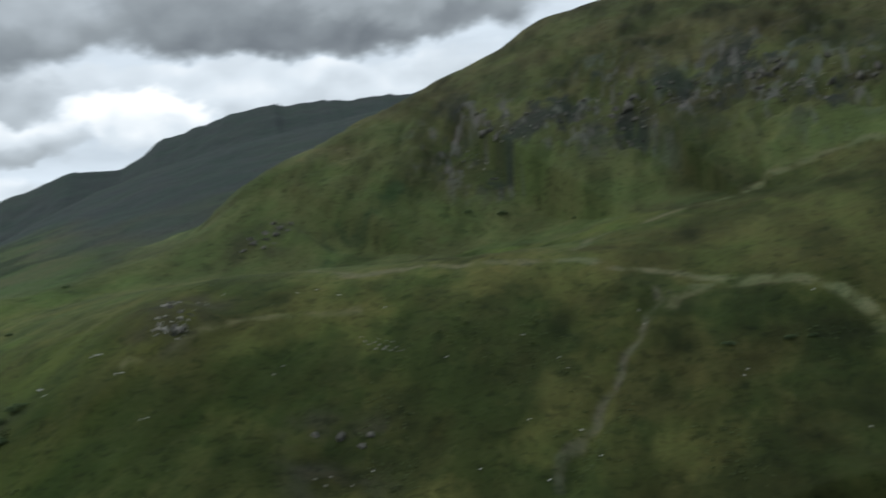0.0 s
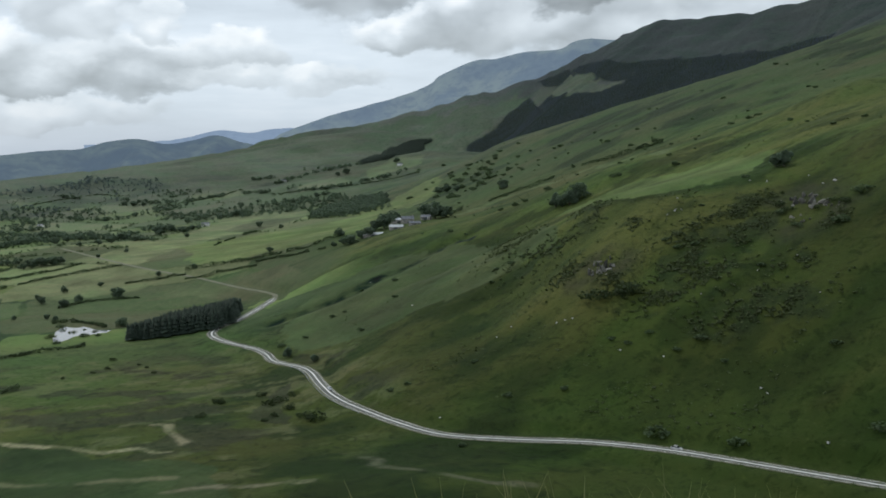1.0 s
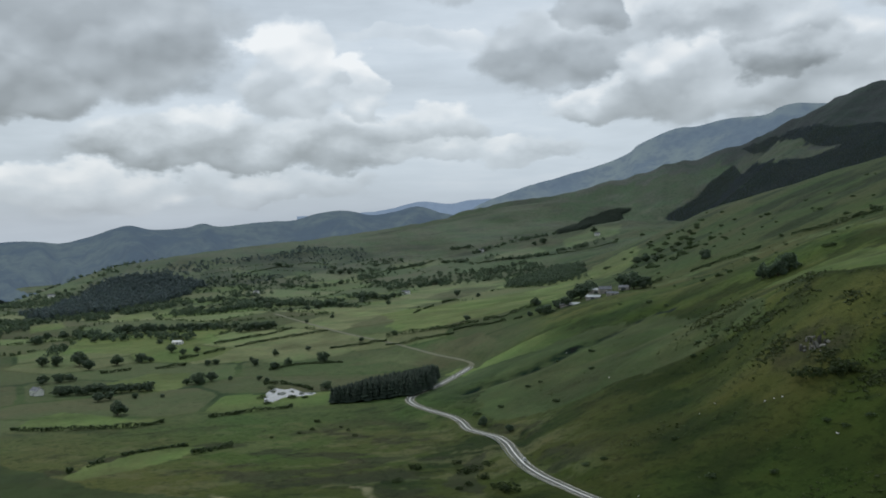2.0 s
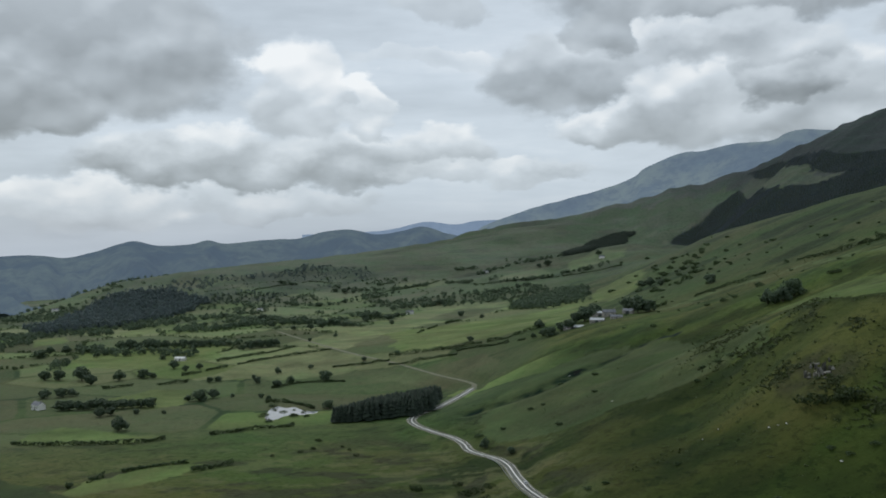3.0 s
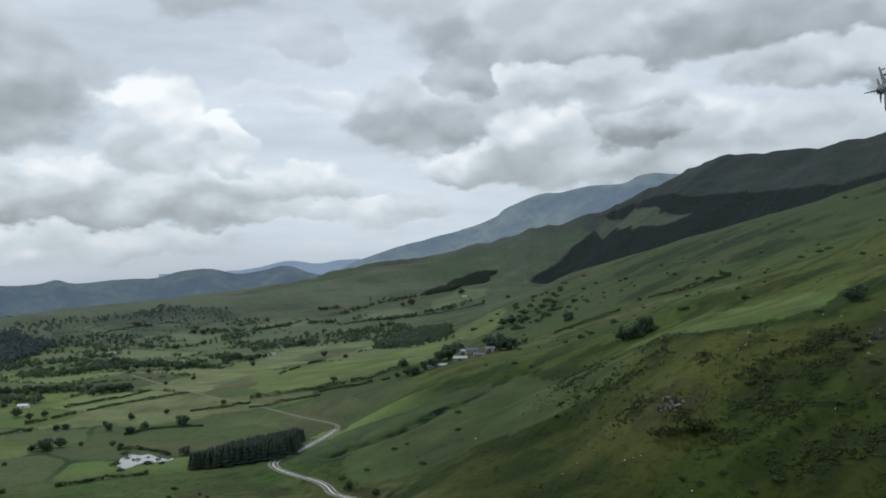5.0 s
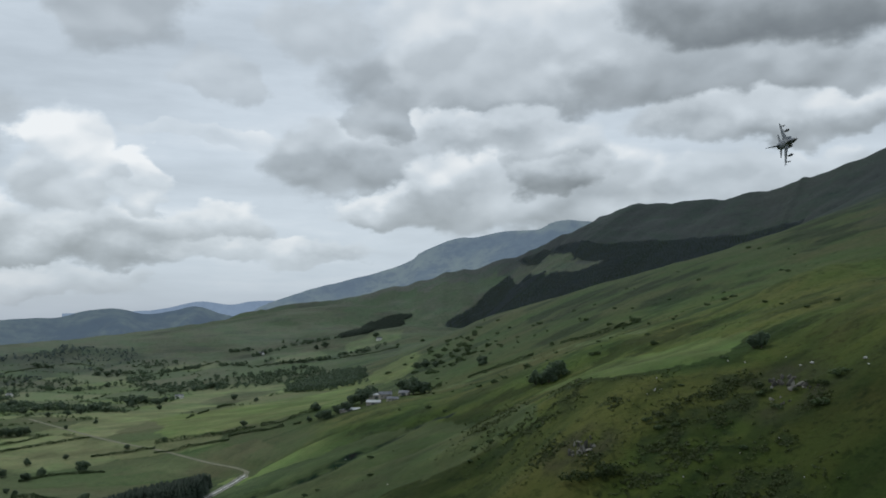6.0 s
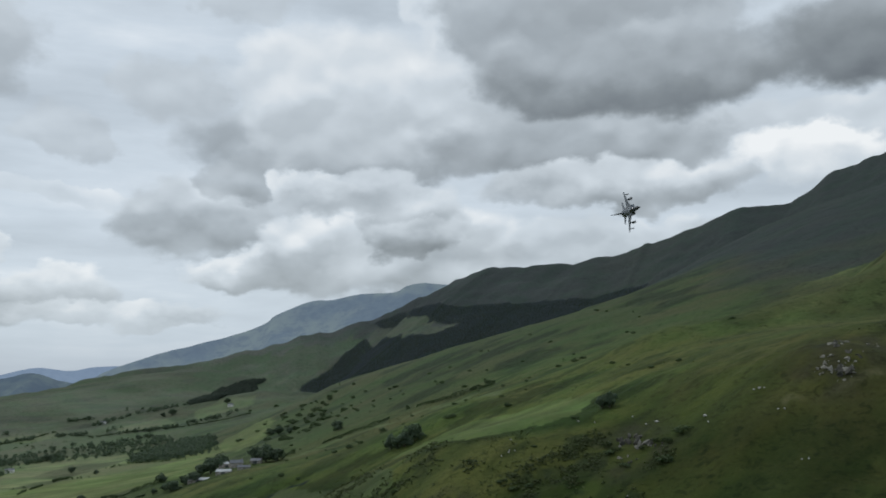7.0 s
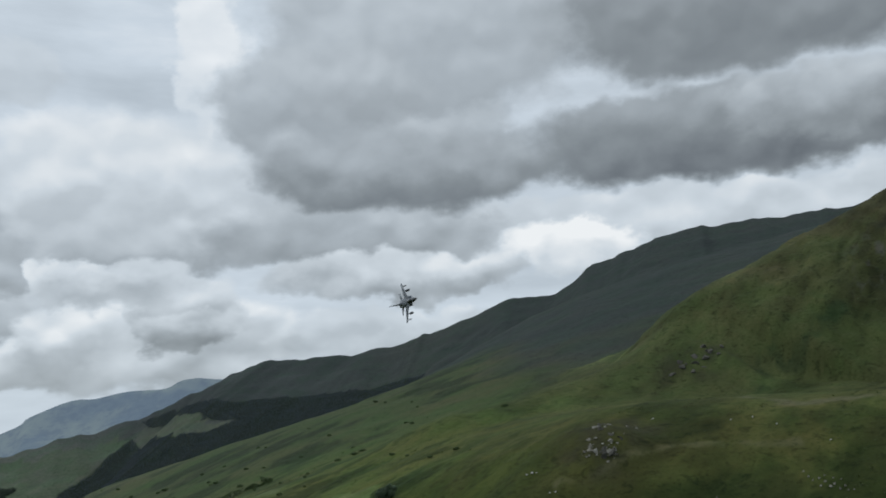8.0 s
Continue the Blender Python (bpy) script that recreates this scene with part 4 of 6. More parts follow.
    c = c * (1 - hazed_moor) + hazed_moor * (np.array((0.097, 0.109, 0.088)) * (1 - alpine) + np.array((0.044, 0.054, 0.056)) * alpine) * (0.75 + 0.5 * rust)
    # meadow, clearing and heath of the far slopes
    for tone, polygon, much in (((0.066, 0.092, 0.056), HIGH_MEADOW, 0.75), ((0.078, 0.094, 0.062), CLEARING, 0.8), ((0.044, 0.060, 0.045), HEATH, 0.7)):
        low, high_corner = box_of(polygon, 30)
        m = np.where((x > low[0]) & (x < high_corner[0]) & (y > low[1]) & (y < high_corner[1]))[0]
        m = m[inside(x[m] + 25 * rolling(x[m], y[m], 90, 181, 3), y[m] + 25 * rolling(x[m], y[m], 90, 183, 3), polygon)]
        k = (much * np.clip(0.85 + 0.6 * rolling(x[m], y[m], 70, 187, 4), 0, 1))[:, None]
        c[m] = c[m] * (1 - k) + np.array(tone) * k
    # the right-hand hill: dry olive grass below the shelf and on top, green under the crags
    hill = np.clip((x + 70) / 150, 0, 1) * np.clip((1300 - r) / 150, 0, 1)
    grain = 0.30 * rolling(x, y, 75, 191, 4, 0.6) + 0.26 * rolling(across, down * 0.45, 20, 193, 4, 0.65)
    slope_grass = np.tile(np.array((0.058, 0.069, 0.026)), (len(x), 1))
    top = np.clip((z - 285 + 60 * rolling(x, y, 80, 195, 3)) / 70, 0, 1)[:, None]
    slope_grass = slope_grass * (1 - top) + np.array((0.068, 0.069, 0.030)) * top
    fore = np.clip((640 - r + 30 * rolling(x, y, 60, 197, 3)) / 90, 0, 1)[:, None]
    slope_grass = slope_grass * (1 - fore) + np.array((0.063, 0.065, 0.020)) * fore
    # dark beds, denser low down
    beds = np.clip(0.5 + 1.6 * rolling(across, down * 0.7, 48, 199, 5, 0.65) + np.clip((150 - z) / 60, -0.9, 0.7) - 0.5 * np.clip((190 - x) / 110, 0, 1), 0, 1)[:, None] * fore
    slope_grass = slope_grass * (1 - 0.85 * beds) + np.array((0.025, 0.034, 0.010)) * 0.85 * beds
    m = np.where((x > 270) & (x < 670) & (y > 250) & (y < 590))[0]
    m = m[inside(x[m] + 10 * rolling(x[m], y[m], 40, 201, 3), y[m] + 10 * rolling(x[m], y[m], 40, 203, 3), DRY_SLOPE)]
    slope_grass[m] = slope_grass[m] * 0.3 + np.array((0.052, 0.051, 0.017)) * 0.7
    # darker low down and to the right, lighter to the left
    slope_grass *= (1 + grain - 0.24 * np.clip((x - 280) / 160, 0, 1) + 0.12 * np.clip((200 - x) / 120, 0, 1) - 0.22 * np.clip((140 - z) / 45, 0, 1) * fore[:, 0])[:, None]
    hill = (0.82 * hill)[:, None] * np.where(crag_hill(x, y) > z - 60, 1.0, np.clip((720 - r) / 100, 0, 1))[:, None]
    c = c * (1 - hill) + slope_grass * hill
    bed = bracken_bed(x, y)[:, None]
    c = c * (1 - 0.85 * bed) + np.array((0.022, 0.033, 0.012)) * 0.85 * bed
    # bare tracks, worn paths, a bright bank and dark green ditches
    for line, width, tone, much in ((BRIGHT_BANK, 7, (0.105, 0.132, 0.060), 0.9), (TRACK_PALE, 2.0, (0.24, 0.21, 0.13), 1.2), (TRACK_FORK, 2.0, (0.22, 0.19, 0.12), 1.0), (TRACK_LOW, 2.2, (0.15, 0.14, 0.08), 0.8),
                                    (TRACK_BANK, 2.2, (0.17, 0.16, 0.10), 0.8), (SHELF_PATH, 3.6, (0.105, 0.105, 0.055), 1.0), (HILL_PATH, 3.6, (0.095, 0.097, 0.050), 1.0),
                                    (SPUR_PATH, 3, (0.088, 0.089, 0.045), 0.9), (LOWER_PATH, 2.6, (0.10, 0.10, 0.046), 0.9), (GULLY, 2.0, (0.098, 0.090, 0.066), 0.55),
                                    (STREAM_STONES, 2, (0.14, 0.13, 0.09), 0.6), (DITCH, 5, (0.020, 0.033, 0.013), 1.6), (RAVINE, 6, (0.026, 0.042, 0.018), 0.8)):
        k = near_line(wx, wy, line, width * 1.6)
        k = (np.clip(k * 1.8, 0, 1) * much * np.clip(0.75 + 0.8 * rolling(x, y, 9, 97, 3), 0.1, 1))[:, None]
        c = c * (1 - k) + np.array(tone) * k
    # dark patchy ground and rock debris round the crags
    rocks = np.array([(a, b, 0) for a, b, s in CRAG_ROCKS + OUTCROP_A + OUTCROP_B + OUTCROP_C + SPUR_CRAG + SCREE_STONES[15:23]], float)
    m = np.where((x > -200) & (x < 900) & (r > 380) & (r < 1250))[0]
    k = np.clip(1.5 - nearest(wx[m], wy[m], rocks)[0] / 15, 0, 1) * np.clip(0.6 + 0.9 * rolling(x[m], y[m], 12, 99, 4), 0, 1)
    c[m] = c[m] * (1 - 0.7 * k[:, None]) + np.array((0.036, 0.036, 0.022)) * 0.7 * k[:, None]
    # the long band of broken crags
    round_hill = np.arctan2(x, y) * 950
    band = near_line(wx, wy, CRAG_BAND, 80)
    broken_rock = np.clip(band * 1.5, 0, 1) * np.clip(2.0 * rolling(round_hill * 0.7, r * 0.6, 26, 103, 5, 0.68) - 0.1, 0, 1)
    c = c * (1 - 0.9 * broken_rock[:, None]) + 0.9 * broken_rock[:, None] * np.array((0.026, 0.030, 0.026))
    bare = np.clip(band * 1.5, 0, 1) * np.clip(2.6 * rolling(round_hill * 1.4, r * 0.6, 15, 107, 4, 0.65) - 1.2, 0, 1)
    c = c * (1 - bare[:, None]) + bare[:, None] * np.array((0.080, 0.080, 0.070))
    # ground under the woods takes a dark tree tone, closing gaps between crowns
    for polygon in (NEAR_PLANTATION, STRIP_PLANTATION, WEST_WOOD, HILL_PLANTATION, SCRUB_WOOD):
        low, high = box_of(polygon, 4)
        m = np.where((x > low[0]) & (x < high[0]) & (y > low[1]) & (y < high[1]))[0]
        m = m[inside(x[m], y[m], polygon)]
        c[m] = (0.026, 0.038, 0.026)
    return np.c_[c, coarse]


def ring_grid():
    """The ground as rings round the viewer's hill, fine where there is much to see."""
    front = np.linspace(-70, 52, 860)
    angles = np.radians(np.r_[front, np.linspace(52, 290, 72)[1:-1]])
    radii = np.r_[0.0, np.geomspace(0.6, 240, 46), np.geomspace(243, 4950, 560)]
    return angles, radii


def build_ground():
    angles, radii = ring_grid()
    x = (np.sin(angles)[None] * radii[1:, None]).ravel()
    y = (np.cos(angles)[None] * radii[1:, None]).ravel()
    x, y = np.r_[0.0, x], np.r_[0.0, y]
    z = land(x, y)
    rows, columns = len(radii) - 1, len(angles)
    i, j = np.meshgrid(np.arange(rows - 1), np.arange(columns), indexing="ij")
    k = (j + 1) % columns
    quads = np.stack([1 + i * columns + j, 1 + (i + 1) * columns + j, 1 + (i + 1) * columns + k, 1 + i * columns + k], 2).reshape(-1, 4)
    j = np.arange(columns)
    fan = np.stack([np.zeros(columns, int), 1 + j, 1 + (j + 1) % columns], 1)
    mesh = bpy.data.meshes.new("ground")
    mesh.vertices.add(len(x))
    mesh.vertices.foreach_set("co", np.stack([x, y, z], 1).ravel())
    loops = np.r_[fan.ravel(), quads.ravel()]
    mesh.loops.add(len(loops))
    mesh.loops.foreach_set("vertex_index", loops)
    starts = np.r_[np.arange(columns) * 3, columns * 3 + np.arange(len(quads)) * 4]
    mesh.polygons.add(len(starts))
    mesh.polygons.foreach_set("loop_start", starts)
    mesh.polygons.foreach_set("use_smooth", np.ones(len(starts), bool))
    mesh.update(calc_edges=True)
    cover = mesh.color_attributes.new("land", "FLOAT_COLOR", "POINT")
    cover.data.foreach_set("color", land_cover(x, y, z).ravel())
    mesh.validate()
    mesh.materials.append(GROUND)
    return tagged(new("ground", mesh), "green and brown rough pasture of a steep valley and its hills", "ground", kind="structure")


ground = build_ground()


# ---- hills far away, paled by haze put in as a blue glow ----
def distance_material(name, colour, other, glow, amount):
    """Far moorland with the haze before it added as blue emission: a plain backdrop of distance."""
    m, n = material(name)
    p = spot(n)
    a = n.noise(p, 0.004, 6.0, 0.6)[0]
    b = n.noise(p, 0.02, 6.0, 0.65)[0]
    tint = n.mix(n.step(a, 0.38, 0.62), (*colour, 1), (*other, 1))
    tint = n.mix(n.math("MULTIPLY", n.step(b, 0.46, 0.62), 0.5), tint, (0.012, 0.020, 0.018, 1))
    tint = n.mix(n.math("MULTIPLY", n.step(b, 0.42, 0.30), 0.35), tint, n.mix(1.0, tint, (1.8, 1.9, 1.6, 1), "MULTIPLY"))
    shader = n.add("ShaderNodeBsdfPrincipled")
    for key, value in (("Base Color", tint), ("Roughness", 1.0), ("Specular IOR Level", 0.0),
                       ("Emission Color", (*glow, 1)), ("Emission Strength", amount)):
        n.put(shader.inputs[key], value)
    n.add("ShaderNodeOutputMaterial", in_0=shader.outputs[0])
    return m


def distant_ridge(name, line, depth, foot, rough, seed, mat, label):
    """A long hill with that crest; spurs and hollows run down from it to its foot."""
    crest = smooth_line(line, 12)
    count, rows = len(crest), 46
    along = np.arange(count) * 12.0
    jag = rolling(along, along * 0 + seed, 190, seed, 4, 0.5) * rough
    verts = []
    for side, reach in ((-1, depth), (1, depth * 0.5)):
        for k in range(rows if side < 0 else 8):
            u = k / ((rows if side < 0 else 8) - 1)
            if side > 0 and k == 0:
                continue
            away = crest[:, :2] / np.linalg.norm(crest[:, :2], axis=1)[:, None]
            xy = crest[:, :2] + away * side * u * reach
            spur = -np.abs(rolling(along, along * 0 + u * 500, 420, seed + 9, 5, 0.55)) * np.sin(np.pi * min(u, 0.95)) ** 0.7
            z = (crest[:, 2] + jag * (1 - u)) * (1 - u ** 0.9) + foot * u ** 0.9 + spur * 26 * rough
            verts.append(np.c_[xy, z])
    order = [*range(rows - 1, -1, -1), *range(rows, rows + 7)]
    grid = np.array([verts[k] for k in order])
    i, j = np.meshgrid(np.arange(len(order) - 1), np.arange(count - 1), indexing="ij")
    quads = np.stack([i * count + j, i * count + j + 1, (i + 1) * count + j + 1, (i + 1) * count + j], 2).reshape(-1, 4)
    mesh = bpy.data.meshes.new(name)
    mesh.from_pydata(grid.reshape(-1, 3).tolist(), [], quads.tolist())
    mesh.polygons.foreach_set("use_smooth", np.ones(len(quads), bool))
    mesh.materials.append(mat)
    return tagged(new(name, mesh), label, "hill", kind="structure")


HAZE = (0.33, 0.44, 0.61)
distant_ridge("backdrop_mountain", FAR_RIDGE, 900, 60, 4, 3, distance_material("hazed_moor", (0.040, 0.055, 0.048), (0.095, 0.110, 0.070), HAZE, 0.31),
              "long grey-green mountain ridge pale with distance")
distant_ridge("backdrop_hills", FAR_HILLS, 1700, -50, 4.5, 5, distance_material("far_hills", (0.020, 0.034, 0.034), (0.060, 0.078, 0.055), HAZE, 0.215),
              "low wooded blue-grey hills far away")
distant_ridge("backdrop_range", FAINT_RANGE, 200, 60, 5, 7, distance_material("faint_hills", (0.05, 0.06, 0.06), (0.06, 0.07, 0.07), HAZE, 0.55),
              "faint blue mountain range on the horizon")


# ---- more materials ----
def foliage_material(name, dark, light, third):
    m, n = material(name)
    p = spot(n)
    island = n.add("ShaderNodeNewGeometry").outputs["Random Per Island"]
    whole = n.add("ShaderNodeObjectInfo").outputs["Random"]
    fine = n.noise(p, 1.2, 4.0, 0.6)[0]
    colour = n.mix(island, (*dark, 1), (*light, 1))
    colour = n.mix(n.math("MULTIPLY", whole, 0.5), colour, (*third, 1))
    colour = n.mix(n.math("MULTIPLY", n.step(fine, 0.45, 0.7), 0.4), colour, (*dark, 1))
    shader = n.add("ShaderNodeBsdfPrincipled")
    for key, value in (("Base Color", colour), ("Roughness", 0.7), ("Specular IOR Level", 0.2)):
        n.put(shader.inputs[key], value)
    through_leaf = n.add("ShaderNodeBsdfTranslucent", in_0=n.mix(1.0, colour, (1.2, 1.25, 1.0, 1), "MULTIPLY"))
    both = n.add("ShaderNodeMixShader", in_0=0.42, in_1=shader.outputs[0], in_2=through_leaf.outputs[0])
    n.add("ShaderNodeOutputMaterial", in_0=both.outputs[0])
    return m


def mottled(name, one, two, scale, rough=0.85, bump=0.4, metal=0.0, distance=0.3, gloss=0.3, fleck=None):
    """A weathered surface: two colours in patches, grain and small relief."""
    m, n = material(name)
    p = spot(n)
    a = n.noise(p, scale, 5.0, 0.6)[0]
    b = n.noise(p, scale * 7, 5.0, 0.65)[0]
    colour = n.mix(n.step(a, 0.35, 0.65), (*one, 1), (*two, 1))
    colour = n.mix(n.math("MULTIPLY", n.step(b, 0.52, 0.72), 0.45), colour, (*(fleck or [0.6 * v for v in one]), 1))
    finish(n, colour, rough, b, bump, distance, metal, gloss)
    return m


LEAVES = foliage_material("broad_leaves", (0.064, 0.096, 0.066), (0.116, 0.160, 0.098), (0.090, 0.120, 0.082))
HEDGE_LEAVES = foliage_material("hedge_leaves", (0.050, 0.078, 0.038), (0.095, 0.135, 0.062), (0.070, 0.096, 0.048))
NEEDLES = foliage_material("needles", (0.034, 0.050, 0.037), (0.060, 0.086, 0.060), (0.050, 0.068, 0.053))
# far woods: needles and leaves made paler and bluer to stand for haze
HAZED_FOREST = foliage_material("hazed_forest", (0.060, 0.086, 0.090), (0.100, 0.132, 0.136), (0.085, 0.112, 0.124))
HAZED_HILL_FOREST = foliage_material("hazed_hill_forest", (0.038, 0.054, 0.066), (0.064, 0.084, 0.100), (0.054, 0.072, 0.088))
GORSE_LEAVES = foliage_material("gorse", (0.028, 0.044, 0.018), (0.060, 0.085, 0.033), (0.046, 0.060, 0.026))
RUSHES = foliage_material("rushes", (0.044, 0.062, 0.024), (0.084, 0.108, 0.044), (0.066, 0.076, 0.032))
BLADES = foliage_material("grass_blades", (0.10, 0.12, 0.045), (0.30, 0.28, 0.14), (0.20, 0.20, 0.09))
BARK = mottled("bark", (0.06, 0.05, 0.04), (0.10, 0.085, 0.065), 1.5)
ROCK = mottled("grey_rock", (0.15, 0.146, 0.125), (0.25, 0.242, 0.205), 0.25, 0.9, 0.7, distance=0.6, fleck=(0.07, 0.075, 0.06))
PALE_ROCK = mottled("pale_stone", (0.34, 0.335, 0.31), (0.56, 0.55, 0.51), 0.6, 0.9, 0.5, fleck=(0.28, 0.28, 0.22))
DARK_ROCK = mottled("dark_crag", (0.050, 0.050, 0.042), (0.11, 0.106, 0.090), 0.16, 0.95, 0.8, distance=0.8, fleck=(0.030, 0.036, 0.024))
ASPHALT = mottled("asphalt", (0.088, 0.092, 0.078), (0.12, 0.124, 0.105), 0.05, 0.8, 0.15, distance=0.05)
VERGE = mottled("gravel_verge", (0.12, 0.125, 0.08), (0.18, 0.18, 0.12), 0.2, 0.95, 0.4, fleck=(0.09, 0.10, 0.05))
PAINT = mottled("road_paint", (0.74, 0.74, 0.70), (0.84, 0.84, 0.80), 0.3, 0.7, 0.1, fleck=(0.45, 0.45, 0.42))
SLATE = mottled("slate", (0.10, 0.11, 0.125), (0.16, 0.17, 0.185), 0.5, 0.6, 0.3)
SHEET = mottled("metal_sheet", (0.30, 0.32, 0.33), (0.42, 0.44, 0.45), 0.2, 0.5, 0.1, 0.2, fleck=(0.36, 0.33, 0.29))
WHITEWASH = mottled("whitewash", (0.72, 0.71, 0.67), (0.82, 0.81, 0.78), 0.4, 0.85, 0.2, fleck=(0.62, 0.60, 0.54))
STONEWORK = mottled("stonework", (0.24, 0.225, 0.20), (0.36, 0.34, 0.30), 0.6, 0.9, 0.5, fleck=(0.15, 0.14, 0.12))
DOOR_PAINT = mottled("door_paint", (0.05, 0.06, 0.06), (0.07, 0.08, 0.08), 0.8, 0.6)
GLASS = mottled("window_glass", (0.03, 0.035, 0.04), (0.04, 0.045, 0.05), 0.5, 0.12, 0.02, gloss=0.6)
CAR_WHITE = mottled("white_car_paint", (0.70, 0.71, 0.71), (0.76, 0.77, 0.77), 0.8, 0.25, 0.02, gloss=0.6)
CAR_SILVER = mottled("silver_car_paint", (0.50, 0.51, 0.50), (0.56, 0.57, 0.56), 0.8, 0.3, 0.02, 0.4, gloss=0.6)
RUBBER = mottled("rubber", (0.02, 0.02, 0.02), (0.03, 0.03, 0.03), 2.0)
JET_TOP = mottled("grey_aircraft_paint", (0.10, 0.118, 0.14), (0.14, 0.158, 0.18), 0.35, 0.45, 0.05, fleck=(0.10, 0.11, 0.125))
JET_DARK = mottled("dark_aircraft_paint", (0.045, 0.05, 0.055), (0.07, 0.075, 0.08), 0.5, 0.45, 0.05)
WOOD = mottled("weathered_wood", (0.12, 0.10, 0.075), (0.19, 0.17, 0.13), 1.0)


def water_material():
    m, n = material("lake_water")
    ripple = n.noise(spot(n), 0.9, 4.0, 0.6)[0]
    finish(n, (0.16, 0.175, 0.17, 1), 0.12, ripple, 0.10, 0.05, gloss=1.0)
    return m


WATER = water_material()


# ---- building helpers ----
def part(name, bm, mat, parent=None, label="", smooth=False):
    mesh = bpy.data.meshes.new(name)
    bm.to_mesh(mesh)
    bm.free()
    return placed(name, mesh, mat, parent, label, smooth)


def placed(name, mesh, mat, parent=None, label="", smooth=False):
    mesh.materials.append(mat)
    if smooth:
        mesh.polygons.foreach_set("use_smooth", np.ones(len(mesh.polygons), bool))
    ob = new(name, mesh)
    ob.parent = parent
    return tagged(ob, label) if label else ob


def box(bm, size, m, bevel=0.0):
    made = bmesh.ops.create_cube(bm, size=1, matrix=m @ Matrix.Diagonal((*size, 1)))
    if bevel:
        edges = {e for v in made["verts"] for e in v.link_edges}
        bmesh.ops.bevel(bm, geom=list(edges), offset=bevel, segments=1, affect="EDGES")


def tube(bm, a, b, ra, rb, sides=7):
    a, b = Vector(a), Vector(b)
    turn = (b - a).to_track_quat("Z", "Y").to_matrix().to_4x4()
    bmesh.ops.create_cone(bm, cap_ends=True, segments=sides, radius1=ra, radius2=rb, depth=(b - a).length,
                          matrix=Matrix.Translation((a + b) / 2) @ turn)


def loft(bm, rings):
    """Skin over a row of closed rings of points."""
    rows = [[bm.verts.new(p) for p in ring] for ring in rings]
    for one, two in zip(rows, rows[1:]):
        for i in range(len(one)):
            j = (i + 1) % len(one)
            bm.faces.new((one[i], one[j], two[j], two[i]))
    bm.faces.new(rows[0][::-1])
    bm.faces.new(rows[-1])


def leaf_tufts(centres, normals, sizes, rng):
    """Small ragged leaf sprays, three-cornered and bent, as vertex and face arrays."""
    n = len(centres)
    side = rng.normal(size=(n, 3))
    axis = normals + 0.55 * rng.normal(size=(n, 3))
    axis /= np.linalg.norm(axis, axis=1)[:, None]
    u = np.cross(axis, side)
    u /= np.linalg.norm(u, axis=1)[:, None] + 1e-9
    v = np.cross(axis, u)
    s = sizes[:, None]
    tip = rng.uniform(0.5, 1.0, (n, 1))
    corners = [centres + s * (u * 0.9 + v * 0.2 - axis * 0.25), centres + s * (v * tip - u * 0.5 - axis * 0.2),
               centres + s * (-u * 0.8 - v * 0.6 - axis * 0.3), centres + s * (u * 0.3 - v * 0.9 * tip - axis * 0.25), centres + s * axis * 0.35]
    verts = np.stack(corners, 1).reshape(-1, 3)
    base = np.arange(n)[:, None] * 5
    faces = np.concatenate([base + np.array(f) for f in ((0, 1, 4), (1, 2, 4), (2, 3, 4), (3, 0, 4))], 0)
    return verts, faces


def tri_mesh(name, verts, faces):
    mesh = bpy.data.meshes.new(name)
    mesh.vertices.add(len(verts))
    mesh.vertices.foreach_set("co", np.asarray(verts, float).ravel())
    mesh.loops.add(faces.size)
    mesh.loops.foreach_set("vertex_index", faces.ravel())
    mesh.polygons.add(len(faces))
    mesh.polygons.foreach_set("loop_start", np.arange(len(faces)) * faces.shape[1])
    mesh.update(calc_edges=True)
    return mesh


def crown_points(rng, count, lobes):
    """Points over a cluster of uneven lobes: (centre, half sizes)."""
    which = rng.choice(len(lobes), count, p=np.array([l[1][0] * l[1][2] for l in lobes]) / sum(l[1][0] * l[1][2] for l in lobes))
    d = rng.normal(size=(count, 3))
    d /= np.linalg.norm(d, axis=1)[:, None]
    shell = rng.uniform(0.55, 1.06, (count, 1)) ** 0.6
    c, h = np.array([l[0] for l in lobes])[which], np.array([l[1] for l in lobes])[which]
    return c + d * h * shell, d


# ---- the road ----
def ribbon(name, line, offset_a, offset_b, lift, mat, parent=None, label="", dash=None):
    """A strip along the road between two offsets from its middle."""
    way = np.gradient(line[:, :2], axis=0)
    way /= np.linalg.norm(way, axis=1)[:, None]
    side = np.c_[way[:, 1], -way[:, 0]]
    rows = [np.c_[line[:, :2] + side * o, line[:, 2] + lift] for o in np.linspace(offset_a, offset_b, 3)]
    n = len(line)
    verts = np.vstack(rows)
    i = np.arange(n - 1)
    quads = np.vstack([np.c_[i + k * n, i + 1 + k * n, i + 1 + (k + 1) * n, i + (k + 1) * n] for k in (0, 1)])
    if dash:
        quads = quads[(np.tile(i, 2) % dash[1]) < dash[0]]
    return placed(name, tri_mesh(name, verts, quads), mat, parent, label)


ROAD_FINE = smooth_line([tuple(p) for p in ROAD[::2]], 3.0)
NEAR_ROAD = ROAD_FINE[np.hypot(ROAD_FINE[:, 0], ROAD_FINE[:, 1]) < 770]
FAR_ROAD = ROAD_FINE[np.hypot(ROAD_FINE[:, 0], ROAD_FINE[:, 1]) >= 764]
road = tagged(new("road"), "grey asphalt valley road with white centre and edge lines", "road", kind="structure")
ribbon("verge", NEAR_ROAD, -3.7, 3.7, 0.10, VERGE, road)
